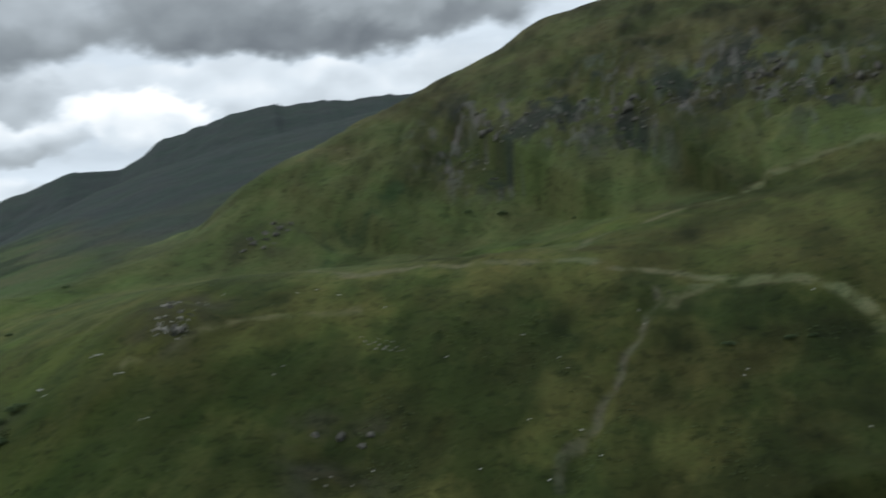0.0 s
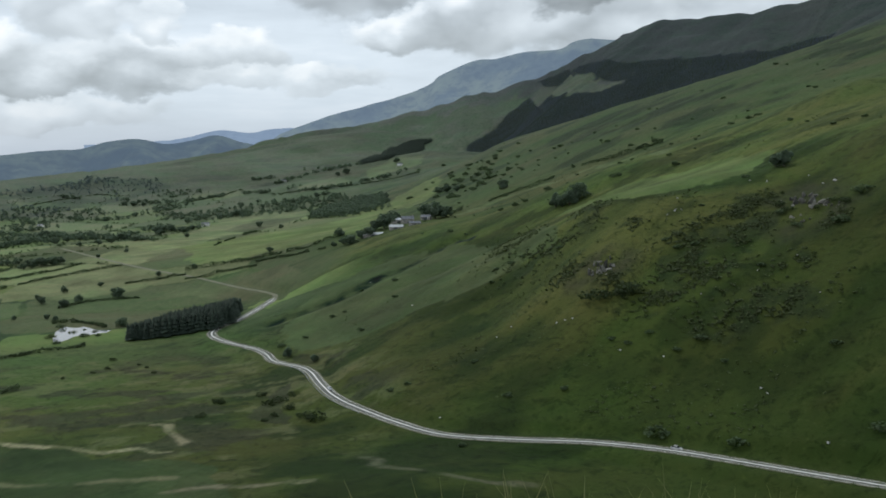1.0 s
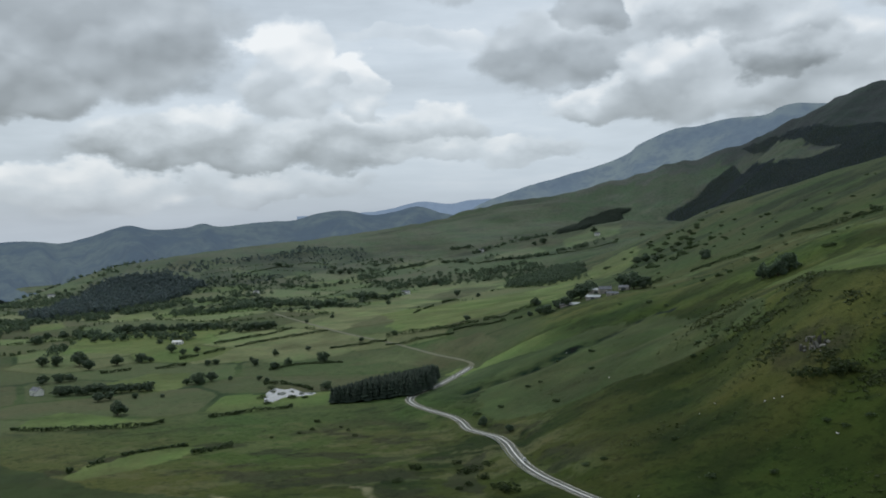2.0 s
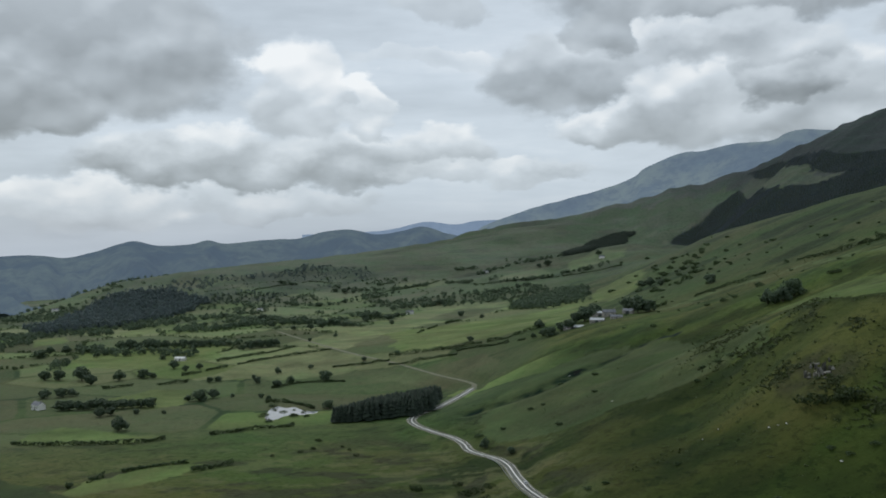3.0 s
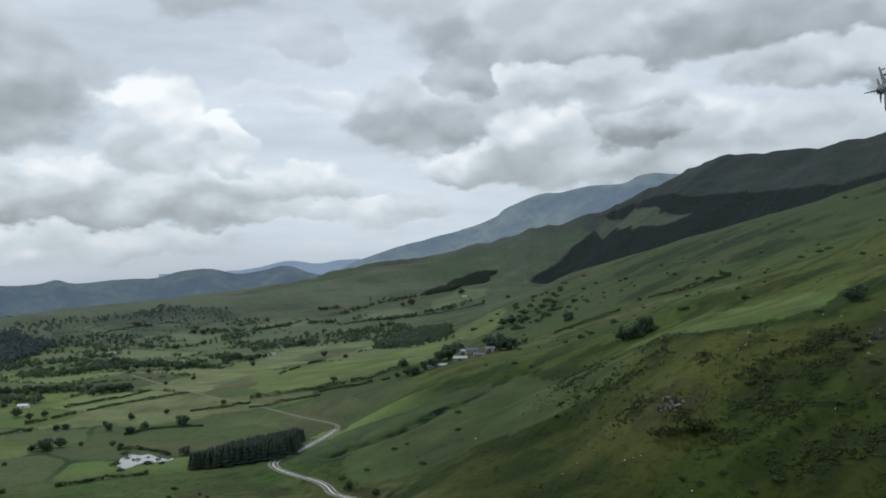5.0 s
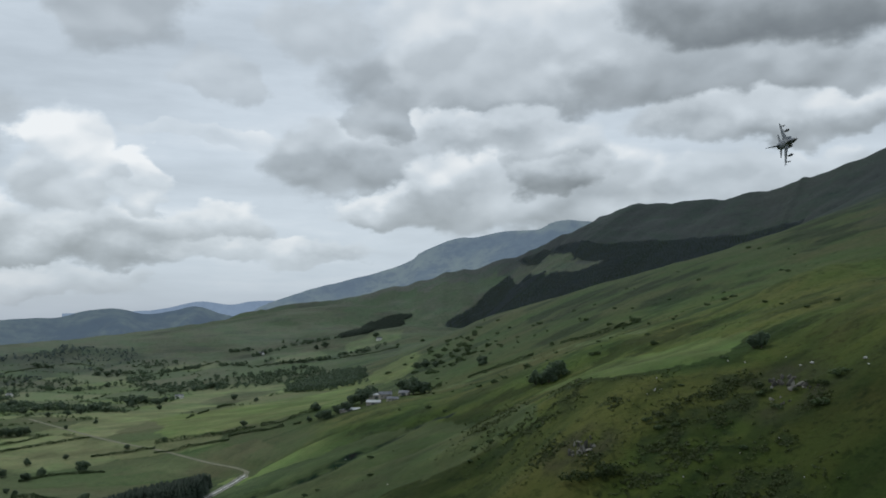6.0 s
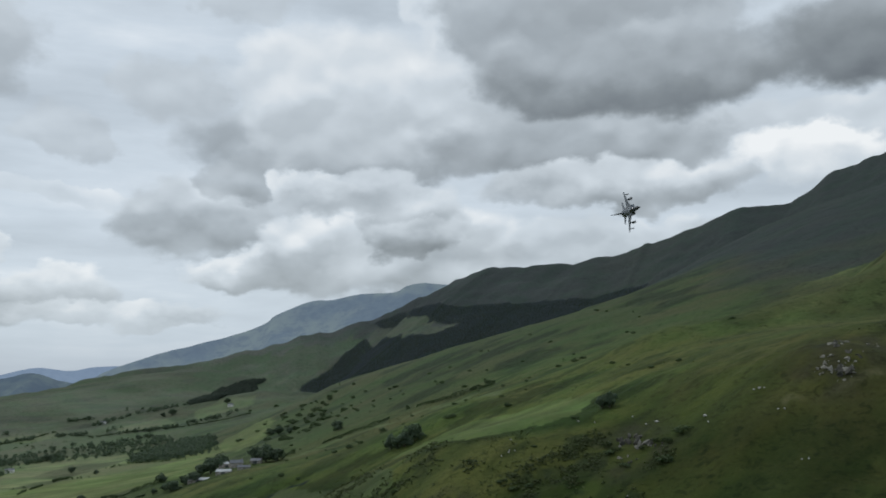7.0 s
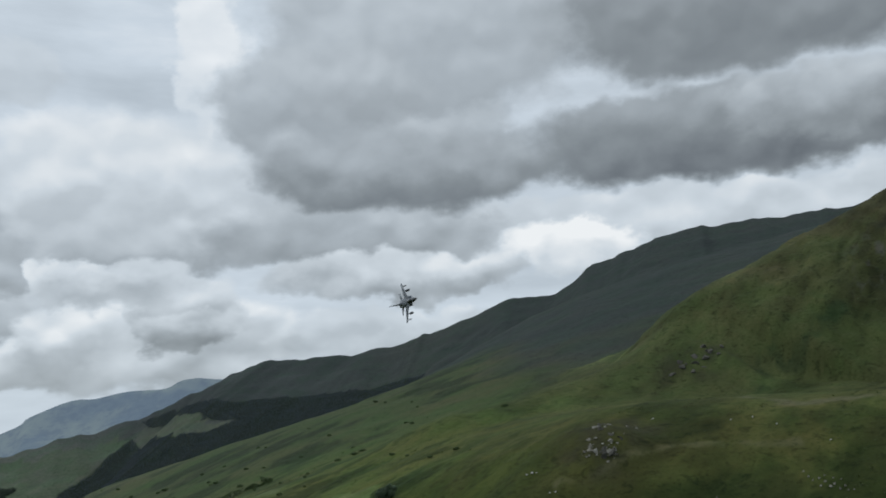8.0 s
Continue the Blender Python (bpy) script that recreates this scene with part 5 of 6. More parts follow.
ribbon("surface", NEAR_ROAD, -2.8, 2.8, 0.16, ASPHALT, road)
ribbon("centre_line", NEAR_ROAD, -0.36, 0.36, 0.20, PAINT, road)
ribbon("edge_line", NEAR_ROAD, -2.68, -2.52, 0.20, PAINT, road)
ribbon("edge_line", NEAR_ROAD, 2.52, 2.68, 0.20, PAINT, road)
far_road = tagged(new("road"), "pale narrow lane running up the valley between fields", "road", kind="structure")
ribbon("surface", FAR_ROAD, -2.3, 2.3, 0.18, VERGE, far_road)


def roadside_barrier():
    """Steel rail on posts along the outer side of the bends."""
    line = NEAR_ROAD[(NEAR_ROAD[:, 0] < -235) & (NEAR_ROAD[:, 0] > -330) & (NEAR_ROAD[:, 1] < 520)]
    rail = tagged(new("crash_barrier"), "grey steel crash barrier on posts beside the road", "barrier")
    way = np.gradient(line[:, :2], axis=0)
    way /= np.linalg.norm(way, axis=1)[:, None]
    bm = bmesh.new()
    rings = []
    for p, d in zip(line, way):
        x, y = p[0] + d[1] * 4.75, p[1] - d[0] * 4.75
        rings.append([(x - d[1] * 0.04, y + d[0] * 0.04, p[2] + 0.45), (x + d[1] * 0.04, y - d[0] * 0.04, p[2] + 0.55),
                      (x + d[1] * 0.04, y - d[0] * 0.04, p[2] + 0.72), (x - d[1] * 0.04, y + d[0] * 0.04, p[2] + 0.78)])
    loft(bm, rings)
    part("beam", bm, SHEET, rail)
    mesh = None
    for p, d in list(zip(line, way))[::2]:
        if mesh is None:
            bm = bmesh.new()
            box(bm, (0.14, 0.14, 1.1), Matrix.Translation((0, 0, 0.2)))
            mesh = bpy.data.meshes.new("post")
            bm.to_mesh(mesh), bm.free()
            mesh.materials.append(SHEET)
        post = new("post", mesh)
        post.parent = rail
        post.location = (p[0] + d[1] * 4.85, p[1] - d[0] * 4.85, p[2])


roadside_barrier()


# ---- the pond ----
def pond():
    shore = smooth_line([(x, y, LAKE_LEVEL) for x, y in LAKE_SHORE + LAKE_SHORE[:1]], 2.5)[:-1]
    mid = np.array(shore).mean(0)
    bm = bmesh.new()
    bm.faces.new([bm.verts.new((mid[0] + (p[0] - mid[0]) * 1.06, mid[1] + (p[1] - mid[1]) * 1.06, LAKE_LEVEL)) for p in shore])
    bmesh.ops.triangulate(bm, faces=bm.faces[:])
    tagged(part("water", bm, WATER), "small pale pond reflecting the cloudy sky", "pond", kind="structure")


pond()


# ---- trees, bushes and hedges ----
def make_tree(seed, spread):
    """A field tree 1 m high: trunk with limbs, and a crown of leaf sprays over several lobes."""
    rng = np.random.default_rng(seed)
    tree = tagged(new("tree"), "dark green broadleaf tree in a field", "tree")
    bm = bmesh.new()
    lean = rng.uniform(-0.03, 0.03, 2)
    tube(bm, (0, 0, -0.03), (*lean, 0.34), 0.045, 0.030)
    lobes = [((*lean, 0.62), (0.34 * spread, 0.34 * spread, 0.36)), ((*lean, 0.34), (0.30 * spread, 0.30 * spread, 0.24))]
    for k in range(6):
        a = k * 1.05 + rng.uniform(-0.4, 0.4)
        d = spread * rng.uniform(0.20, 0.38)
        top = (d * math.cos(a), d * math.sin(a), rng.uniform(0.26, 0.76))
        tube(bm, (*lean, 0.30), top, 0.018, 0.006, 5)
        s = rng.uniform(0.16, 0.26)
        lobes.append((top, (s * spread, s * spread, s * 0.9)))
    part("trunk", bm, BARK, tree, "brown bark")
    c, d = crown_points(rng, 480, lobes)
    keep = c[:, 2] > 0.05
    v, f = leaf_tufts(c[keep], d[keep], rng.uniform(0.05, 0.10, keep.sum()), rng)
    placed("crown", tri_mesh("crown", v, f), LEAVES, tree, "dense dark leaves")
    return tree


def make_bush(seed, name, mat, label, flat):
    """A bush 1 m high, of leaf sprays over a few low lobes on short stems."""
    rng = np.random.default_rng(seed)
    lobes = [((0, 0, 0.42), (0.45 * flat, 0.45 * flat, 0.48))]
    for k in range(5):
        a = rng.uniform(0, 6.28)
        lobes.append(((0.45 * flat * math.cos(a), 0.45 * flat * math.sin(a), rng.uniform(0.2, 0.5)), (0.32 * flat, 0.32 * flat, rng.uniform(0.25, 0.4))))
    c, d = crown_points(rng, 150, lobes)
    c[:, 2] = np.maximum(c[:, 2], -0.05)
    v, f = leaf_tufts(c, d, rng.uniform(0.09, 0.17, len(c)), rng)
    return tagged(placed(name, tri_mesh(name, v, f), mat), label, name)


def plant(originals, spots, label, group, wide=1.0):
    """Copies of the originals at the given x, y and height; the first ones are the originals themselves."""
    for k, (x, y, tall) in enumerate(spots):
        ob = originals[k % len(originals)]
        size = tall * random.uniform(0.92, 1.1)
        m = pose(x, y, height(x, y) - 0.02 * size, 0, 0, random.uniform(0, 360))
        made = copy_thing(ob, m)
        made.scale = (size * wide * random.uniform(0.9, 1.1), size * wide * random.uniform(0.9, 1.1), size)
        tagged(made, label, group=group)


TREES = [make_tree(10 + k, (0.9, 1.15, 1.0, 1.3, 1.05, 0.85)[k]) for k in range(6)]
BUSHES = [make_bush(30 + k, "bush", HEDGE_LEAVES, "low dark green bush", (1.0, 1.3, 1.15)[k]) for k in range(3)]
GORSES = [make_bush(40 + k, "gorse_bush", GORSE_LEAVES, "dark gorse bush", (1.5, 2.0, 1.7)[k]) for k in range(3)]

plant(TREES, VALLEY_TREES, "dark green broadleaf tree standing in a pasture", "valley trees", 1.12)
plant(TREES, FIELD_TREES, "rounded dark green tree beside a field hedge", "valley trees", 1.18)
plant(TREES, BELT_TREES, "dense broadleaf tree in a shelter belt", "shelter belt trees", 1.35)
plant(TREES, ROADSIDE_TREES, "tall dark tree in a row along the lane", "lane trees", 1.3)
plant(TREES, FAR_TREES, "distant dark tree between far fields", "distant field trees", 1.4)
plant(TREES, [(x, y, h * 1.2) for x, y, h in FARM_TREES], "broad leafy tree sheltering the farm", "farm trees", 1.25)
plant(TREES, HILL_TREES, "full green tree alone on the hillside", "hillside trees", 0.95)
scrub_rng = random.Random(12)
MORE_SCRUB = []
for k in range(70):
    turn, far = radians(scrub_rng.uniform(-31, -6)), scrub_rng.uniform(720, 1350)
    MORE_SCRUB.append((math.sin(turn) * far, math.cos(turn) * far, scrub_rng.uniform(1.2, 3.0)))
for x, y, tall in SCRUB[:20] * 3:
    MORE_SCRUB.append((x + scrub_rng.uniform(-70, 70), y + scrub_rng.uniform(-60, 60), tall * scrub_rng.uniform(0.4, 0.9)))
plant(BUSHES, MORE_SCRUB, "small dark thorn bush on the scrubby slope", "scrub bushes", 1.3)
plant(BUSHES, SCRUB, "round green bush on the scrubby slope", "scrub bushes", 1.2)
plant(GORSES, [(x, y, h * (1.5 if x > -160 else 1.0)) for x, y, h in GORSE] + POND_BUSHES + OUTCROP_BUSHES, "spreading dark gorse bush on rough grass", "gorse bushes", 1.0)
plant(BUSHES, HILL_BUSHES, "small dark bush on the steep pasture", "hillside bushes", 1.6)
plant(BUSHES, LANE_BUSHES, "little green bush in rough grass", "hillside bushes", 1.5)
for ob in TREES + BUSHES + GORSES:
    for piece in (*ob.children_recursive, ob):
        bpy.data.objects.remove(piece)


def hedge(line, seed, tall):
    """A field hedge: leaf sprays heaped along a line, with gaps and taller thorns."""
    rng = np.random.default_rng(seed)
    pts = smooth_line([(x, y, 0) for x, y in line], 1.0)
    pts = pts[rolling(pts[:, 0], pts[:, 1], 22, seed, 3) > -0.72]
    k = rng.integers(0, len(pts), len(pts) * 9)
    c = pts[k].copy()
    swell = tall * (1 + 0.5 * rolling(c[:, 0], c[:, 1], 14, seed + 5, 3))
    c[:, :2] += rng.normal(0, 0.55, (len(c), 2))
    up = rng.uniform(0, 1, len(c)) ** 0.7
    c[:, 2] = land(c[:, 0], c[:, 1]) + up * swell
    d = np.c_[rng.normal(0, 0.6, (len(c), 2)), up * 1.2]
    v, f = leaf_tufts(c, d, rng.uniform(0.5, 0.95, len(c)), rng)
    tagged(placed("hedge", tri_mesh("hedge", v, f), HEDGE_LEAVES), "overgrown dark green field hedge with gaps", "hedge", "field hedges")


for k, line in enumerate(HEDGES):
    hedge(line, 200 + k, 3.4 if k in (6, 12, 13) else 2.5)


# ---- woods, as masses of trees ----
def scatter(polygon, spacing, rng, jitter=0.45):
    low, high = box_of(polygon, 0)
    x, y = np.meshgrid(np.arange(low[0], high[0], spacing), np.arange(low[1], high[1], spacing))
    x, y = x.ravel() + rng.uniform(-jitter, jitter, x.size) * spacing, y.ravel() + rng.uniform(-jitter, jitter, x.size) * spacing
    ragged = spacing * 2.2
    m = inside(x + ragged * rolling(x, y, spacing * 6, 77, 3), y + ragged * rolling(x, y, spacing * 6, 79, 3), polygon)
    return x[m], y[m]


def conifers(x, y, tall, rng, tiers=4, sides=6):
    """Spruces of drooping, uneven tiers."""
    z = land(x, y)
    verts, faces, start = [], [], 0
    for px, py, pz, grown in zip(x, y, z, tall):
        h = grown * rng.uniform(0.86, 1.04)
        for k in range(tiers):
            low, top = h * (0.10 + 0.78 * k / tiers), h * min(1.0, 0.10 + 0.78 * (k + 1.5) / tiers)
            radius = h * 0.27 * (1 - k / (tiers + 0.6))
            a = np.arange(sides) * 2 * math.pi / sides + rng.uniform(0, 1)
            rr = radius * rng.uniform(0.7, 1.2, sides)
            verts.append(np.c_[px + rr * np.cos(a), py + rr * np.sin(a), pz + low + rng.uniform(-0.04, 0.04, sides) * h])
            verts.append(np.array([[px, py, pz + top]]))
            i = np.arange(sides)
            faces.append(np.c_[start + i, start + (i + 1) % sides, np.full(sides, start + sides)])
            start += sides + 1
    return np.vstack(verts), np.vstack(faces)


def conifer_wood(name, polygon, spacing, tall, seed, label, hole=None, tiers=4, mat=None, taper=False):
    rng = np.random.default_rng(seed)
    x, y = scatter(polygon, spacing, rng)
    if hole:
        m = ~inside(x, y, hole)
        x, y = x[m], y[m]
    left = np.clip((x - x.min()) / (0.6 * (x.max() - x.min())), 0, 1) if taper else np.ones(len(x))
    v, f = conifers(x, y, tall * (0.28 + 0.72 * left ** 0.8) * (1 + 0.12 * rolling(x, y, 18, seed, 3)), rng, tiers)
    tagged(placed(name, tri_mesh(name, v, f), mat or NEEDLES), label, "wood", kind="stuff")


def leafy_wood(name, x, y, tall, seed, label, sprays=26, mat=None):
    rng = np.random.default_rng(seed)
    z = land(x, y)
    h = tall * rng.uniform(0.55, 1.25, len(x))
    c, d = crown_points(rng, len(x) * sprays, [((0, 0, 0.55), (0.42, 0.42, 0.45)), ((0.15, 0.1, 0.4), (0.42, 0.35, 0.35)), ((-0.15, -0.1, 0.45), (0.35, 0.45, 0.4))])
    k = np.repeat(np.arange(len(x)), sprays)
    c = c * h[k][:, None] + np.c_[x, y, z][k]
    v, f = leaf_tufts(c, d, h[k] * rng.uniform(0.13, 0.25, len(k)), rng)
    tagged(placed(name, tri_mesh(name, v, f), mat or LEAVES), label, "wood", kind="stuff")


conifer_wood("conifer_plantation", NEAR_PLANTATION, 2.4, 16.0, 301, "dense dark conifer plantation beside the road bend", tiers=5, taper=True)
conifer_wood("strip_plantation", STRIP_PLANTATION, 4.0, 10.0, 302, "narrow dark conifer strip across the slope")
conifer_wood("hill_plantation", HILL_PLANTATION, 4.4, 5.0, 303, "wide conifer forest under the mountain, tinted blue-green for haze", None, 3, HAZED_HILL_FOREST)
wood_rng = np.random.default_rng(304)
leafy_wood("scrub_wood", *scatter(SCRUB_WOOD, 4.0, wood_rng), 6.5, 305, "low leafy wood along a field edge")
leafy_wood("valley_wood", *scatter(WEST_WOOD, 8.0, wood_rng), 11.0, 306, "dark mixed wood on a low valley hill", 18, HAZED_FOREST)

leafy_wood("ridge_wood", *scatter(RIDGE_WOOD, 15.0, wood_rng), 8.0, 311, "patchy woodland along a low hill crest", 14, HAZED_FOREST)


def far_valley_trees():
    """Trees and hedgerows among the farther fields, past counting."""
    rng = np.random.default_rng(307)
    a, r = np.radians(rng.uniform(-70, -27, 90000)), np.exp(rng.uniform(math.log(680), math.log(2600), 90000))
    x, y = np.sin(a) * r, np.cos(a) * r
    z = land(x, y)
    value, edge = field_cells(x, y)
    ok = farmland(x, y, z) > 0.5
    for tone, polygon in FIELDS:
        ok &= ~inside(x, y, polygon)
    line = ok & (edge < 2.0) & (r > 1050) & (value > 0.12)
    xs, ys = x[line][:2600], y[line][:2600]
    leafy_wood("distant_hedgerows", xs, ys, 3.3, 308, "patchwork of distant hedgerows dividing the valley fields", 12, HEDGE_LEAVES)
    clump = rolling(x, y, 210, 309, 4)
    trees = ok & (r > 1120) & (clump > 0.02)
    leafy_wood("distant_trees", x[trees][:2300], y[trees][:2300], 7.0, 310, "scattered distant trees in clumps between fields", 22)
    rough = inside(x, y, HEATH) & (clump > -0.25)
    leafy_wood("scrub_woodland", x[rough][:320], y[rough][:320], 4.5, 312, "dark thorn scrub and trees over a heathy slope", 18, HAZED_FOREST)


far_valley_trees()


def tree_belt(line, seed):
    """A shelter belt of mixed trees along a line, with gaps."""
    rng = np.random.default_rng(seed)
    pts = smooth_line([(x, y, 0) for x, y in line], 5.0)
    pts = pts[rolling(pts[:, 0], pts[:, 1], 60, seed, 3) > -0.35]
    k = rng.integers(0, len(pts), int(len(pts) * 1.5))
    x, y = pts[k, 0] + rng.normal(0, 5, len(k)), pts[k, 1] + rng.normal(0, 5, len(k))
    leafy_wood("tree_belt", x, y, 8.0, seed, "long dark belt of mixed trees between fields", 20)


for k, line in enumerate((BELT_A, BELT_D, BELT_E, BELT_F, BELT_G, BELT_H, BELT_I, BELT_J, BELT_K, BELT_L, BELT_M, BELT_N, BELT_O, BELT_P, BELT_Q)):
    tree_belt(line, 340 + k)


def rough_tufts():
    """Rushes, bracken and coarse tufts over the steep pasture, past counting."""
    rng = np.random.default_rng(320)
    a, r = np.radians(rng.uniform(-74, 50, 90000)), np.exp(rng.uniform(math.log(300), math.log(1000), 90000))
    x, y = np.sin(a) * r, np.cos(a) * r
    z = land(x, y)
    across, down = 0.87 * x - 0.5 * y, 0.5 * x + 0.87 * y
    patch = rolling(across, down * 0.6, 48, 321, 5, 0.62)
    ok = (((patch > rng.uniform(0.4, 1.2, len(x))) & (z > 34)) | (bracken_bed(x, y) > rng.uniform(0.1, 1.0, len(x)))) & (farmland(x, y, z) < 0.3) & (nearest(x, y, ROAD)[0] > 9) & ~inside(x, y, LUSH_G)
    x, y, z = x[ok][:30000], y[ok][:30000], z[ok][:30000]
    h = rng.uniform(0.25, 0.85, len(x))
    k = np.repeat(np.arange(len(x)), 2)
    c = np.c_[x, y, z][k] + np.c_[rng.normal(0, 0.5, (len(k), 2)), h[k] * 0.35]
    v, f = leaf_tufts(c, np.c_[rng.normal(0, 0.5, (len(k), 2)), np.ones(len(k))], h[k] * rng.uniform(0.7, 1.1, len(k)), rng)
    tagged(placed("rough_grass", tri_mesh("rough_grass", v, f), RUSHES), "dark tufts of rushes and bracken over the pasture", "grass", kind="stuff")


rough_tufts()


def bracken():
    """Bracken fronds crowding the beds of the steep pasture, past counting."""
    rng = np.random.default_rng(330)
    spots = []
    for cx, cy, wide, deep in BRACKEN_BEDS:
        far, count = math.hypot(cx, cy), int(6 * wide * max(deep, 8) ** 0.5)
        aside, along = rng.normal(0, 0.62 * wide, count), rng.normal(0, 0.62 * max(deep, 8), count)
        spots.append(np.c_[cx + (aside * cy + along * cx) / far, cy + (-aside * cx + along * cy) / far])
    xy = np.vstack(spots)
    clump = rolling(xy[:, 0], xy[:, 1], 7, 331, 3, 0.6)
    xy = xy[(clump > -0.1) & (nearest(xy[:, 0], xy[:, 1], ROAD)[0] > 9)]
    z = land(xy[:, 0], xy[:, 1])
    h = rng.uniform(0.45, 1.25, len(xy))
    k = np.repeat(np.arange(len(xy)), 4)
    c = np.c_[xy, z][k] + np.c_[rng.normal(0, 0.55, (len(k), 2)), h[k] * rng.uniform(0.2, 0.7, len(k))]
    v, f = leaf_tufts(c, np.c_[rng.normal(0, 0.6, (len(k), 2)), np.ones(len(k))], h[k] * rng.uniform(0.5, 0.9, len(k)), rng)
    tagged(placed("bracken", tri_mesh("bracken", v, f), RUSHES), "dark green bracken beds on the steep pasture", "bracken", kind="stuff")


bracken()


# ---- rocks ----
def make_rock(seed, name, mat, label, squat=0.7):
    """A broken boulder about 1 m across: a faceted lump cut by random planes."""
    rng = np.random.default_rng(seed)
    bm = bmesh.new()
    bmesh.ops.create_icosphere(bm, subdivisions=3, radius=0.5)
    for v in bm.verts:
        v.co *= 1 + 0.30 * noise.noise(v.co * 2.3 + Vector((seed * 3.1, 0, 0)))
    for k in range(13):
        way = Vector(rng.normal(size=3)).normalized()
        reach = rng.uniform(0.20, 0.40)
        for v in bm.verts:
            over = v.co.dot(way) - reach
            if over > 0:
                v.co -= way * over
    for v in bm.verts:
        v.co += v.co.normalized() * 0.05 * noise.noise(v.co * 9 + Vector((0, seed, 0)))
        v.co.z *= squat
    return tagged(part(name, bm, mat), label, "rock")


def lay_rocks(originals, spots, label, group, wide=1.0, sink=0.2, tall=1.0):
    for k, (x, y, size) in enumerate(spots):
        ob = originals[k % len(originals)]
        made = copy_thing(ob, pose(x, y, height(x, y) + size * (0.3 - sink) * tall, random.uniform(-12, 12), random.uniform(-12, 12), random.uniform(0, 360)))
        made.scale = (size * wide * random.uniform(0.8, 1.2), size * wide * random.uniform(0.7, 1.1), size * tall * random.uniform(0.85, 1.2))
        tagged(made, label, "rock", group)


CRAGS = [make_rock(60 + k, "crag", DARK_ROCK, "dark crag", 0.9) for k in range(4)]
ROCKS = [make_rock(70 + k, "rock", ROCK, "grey rock", 0.8) for k in range(4)]
STONES = [make_rock(80 + k, "pale_stone", PALE_ROCK, "pale stone", 0.7) for k in range(3)]
broken = random.Random(9)
lay_rocks(CRAGS, [(x + broken.uniform(-16, 16), y + broken.uniform(-9, 9), s * broken.uniform(0.3, 0.9)) for x, y, s in CRAG_ROCKS for k in range(4)],
          "broken dark rock below a hillside crag", "hillside crags", 1.2, 0.34, 1.2)
lay_rocks(CRAGS, CRAG_ROCKS, "dark grey crag breaking out of the steep hillside", "hillside crags", 1.3, 0.42, 1.2)
lay_rocks(CRAGS + ROCKS, [(x + broken.uniform(-3, 3), y + broken.uniform(-3, 3), s * broken.uniform(0.4, 0.8)) for x, y, s in OUTCROP_A for k in range(4)],
          "upright grey outcrop rock on the green slope", "small outcrop", 0.55, 0.15, 1.7)
lay_rocks(ROCKS, [(x + broken.uniform(-5, 5), y + broken.uniform(-4, 4), s * broken.uniform(0.2, 0.5)) for x, y, s in OUTCROP_A + OUTCROP_B + OUTCROP_C for k in range(2)],
          "loose grey block beside an outcrop", "outcrop blocks", 1.0, 0.2)
lay_rocks(CRAGS + CRAGS + ROCKS, [(x + broken.uniform(-3, 3), y + broken.uniform(-2, 2), s * broken.uniform(0.5, 0.9)) for x, y, s in OUTCROP_B for k in range(3)],
          "grey weathered outcrop rock among bushes", "long outcrop", 0.9, 0.25, 1.2)
lay_rocks(CRAGS, SPUR_CRAG, "dark crag on the flank of the spur", "hillside crags", 1.6, 0.42, 0.9)
lay_rocks(ROCKS + CRAGS, [(x + broken.uniform(-3, 3), y + broken.uniform(-4, 4), s * broken.uniform(0.5, 1.0)) for x, y, s in OUTCROP_C for k in range(3)],
          "grey broken rock of a rounded knoll", "knoll rocks", 1.15, 0.44, 1.3)
lay_rocks(STONES, [(x + broken.uniform(-3, 3), y + broken.uniform(-4, 4), s * broken.uniform(0.10, 0.30)) for x, y, s in OUTCROP_C for k in range(2)],
          "pale slab lying on the rocky knoll", "knoll rocks", 0.9, 0.15, 0.8)
band_line = smooth_line([(x, y, 0) for x, y in CRAG_BAND], 4.0)
for originals, count, low, high in ((CRAGS, 90, 2.0, 8.0), (ROCKS, 60, 1.0, 3.6)):
    spots = []
    for k in range(count):
        x, y, z = band_line[broken.randrange(len(band_line))]
        away = broken.gauss(0, 15)
        far = math.hypot(x, y)
        spots.append((x + x / far * away + broken.gauss(0, 6), y + y / far * away, broken.uniform(low, high) * broken.uniform(0.5, 1)))
    lay_rocks(originals, spots, "broken rock in the band of hillside crags", "hillside crags", 1.2, 0.3, 1.1)
lay_rocks(CRAGS, [(x, y, s * 1.2) for x, y, s in SCREE_STONES[18:22]], "dark broken rock low on the grassy slope", "low crags", 1.3, 0.3, 1.1)
lay_rocks(ROCKS, SCREE_STONES[:18] + SCREE_STONES[22:], "loose grey scree stone on thin grass", "scree stones", 0.9, 0.2)
# some of these stones stand in for white sheep on the pasture
lay_rocks(STONES, PALE_STONES, "small pale stone lying on dark grass", "pale stones", 1.1, 0.1)
lay_rocks(STONES, SHEEP_STONES, "small whitish boulder in place of a sheep on the pasture", "pale stones", 1.1, 0.1)
for ob in CRAGS + ROCKS + STONES:
    bpy.data.objects.remove(ob)


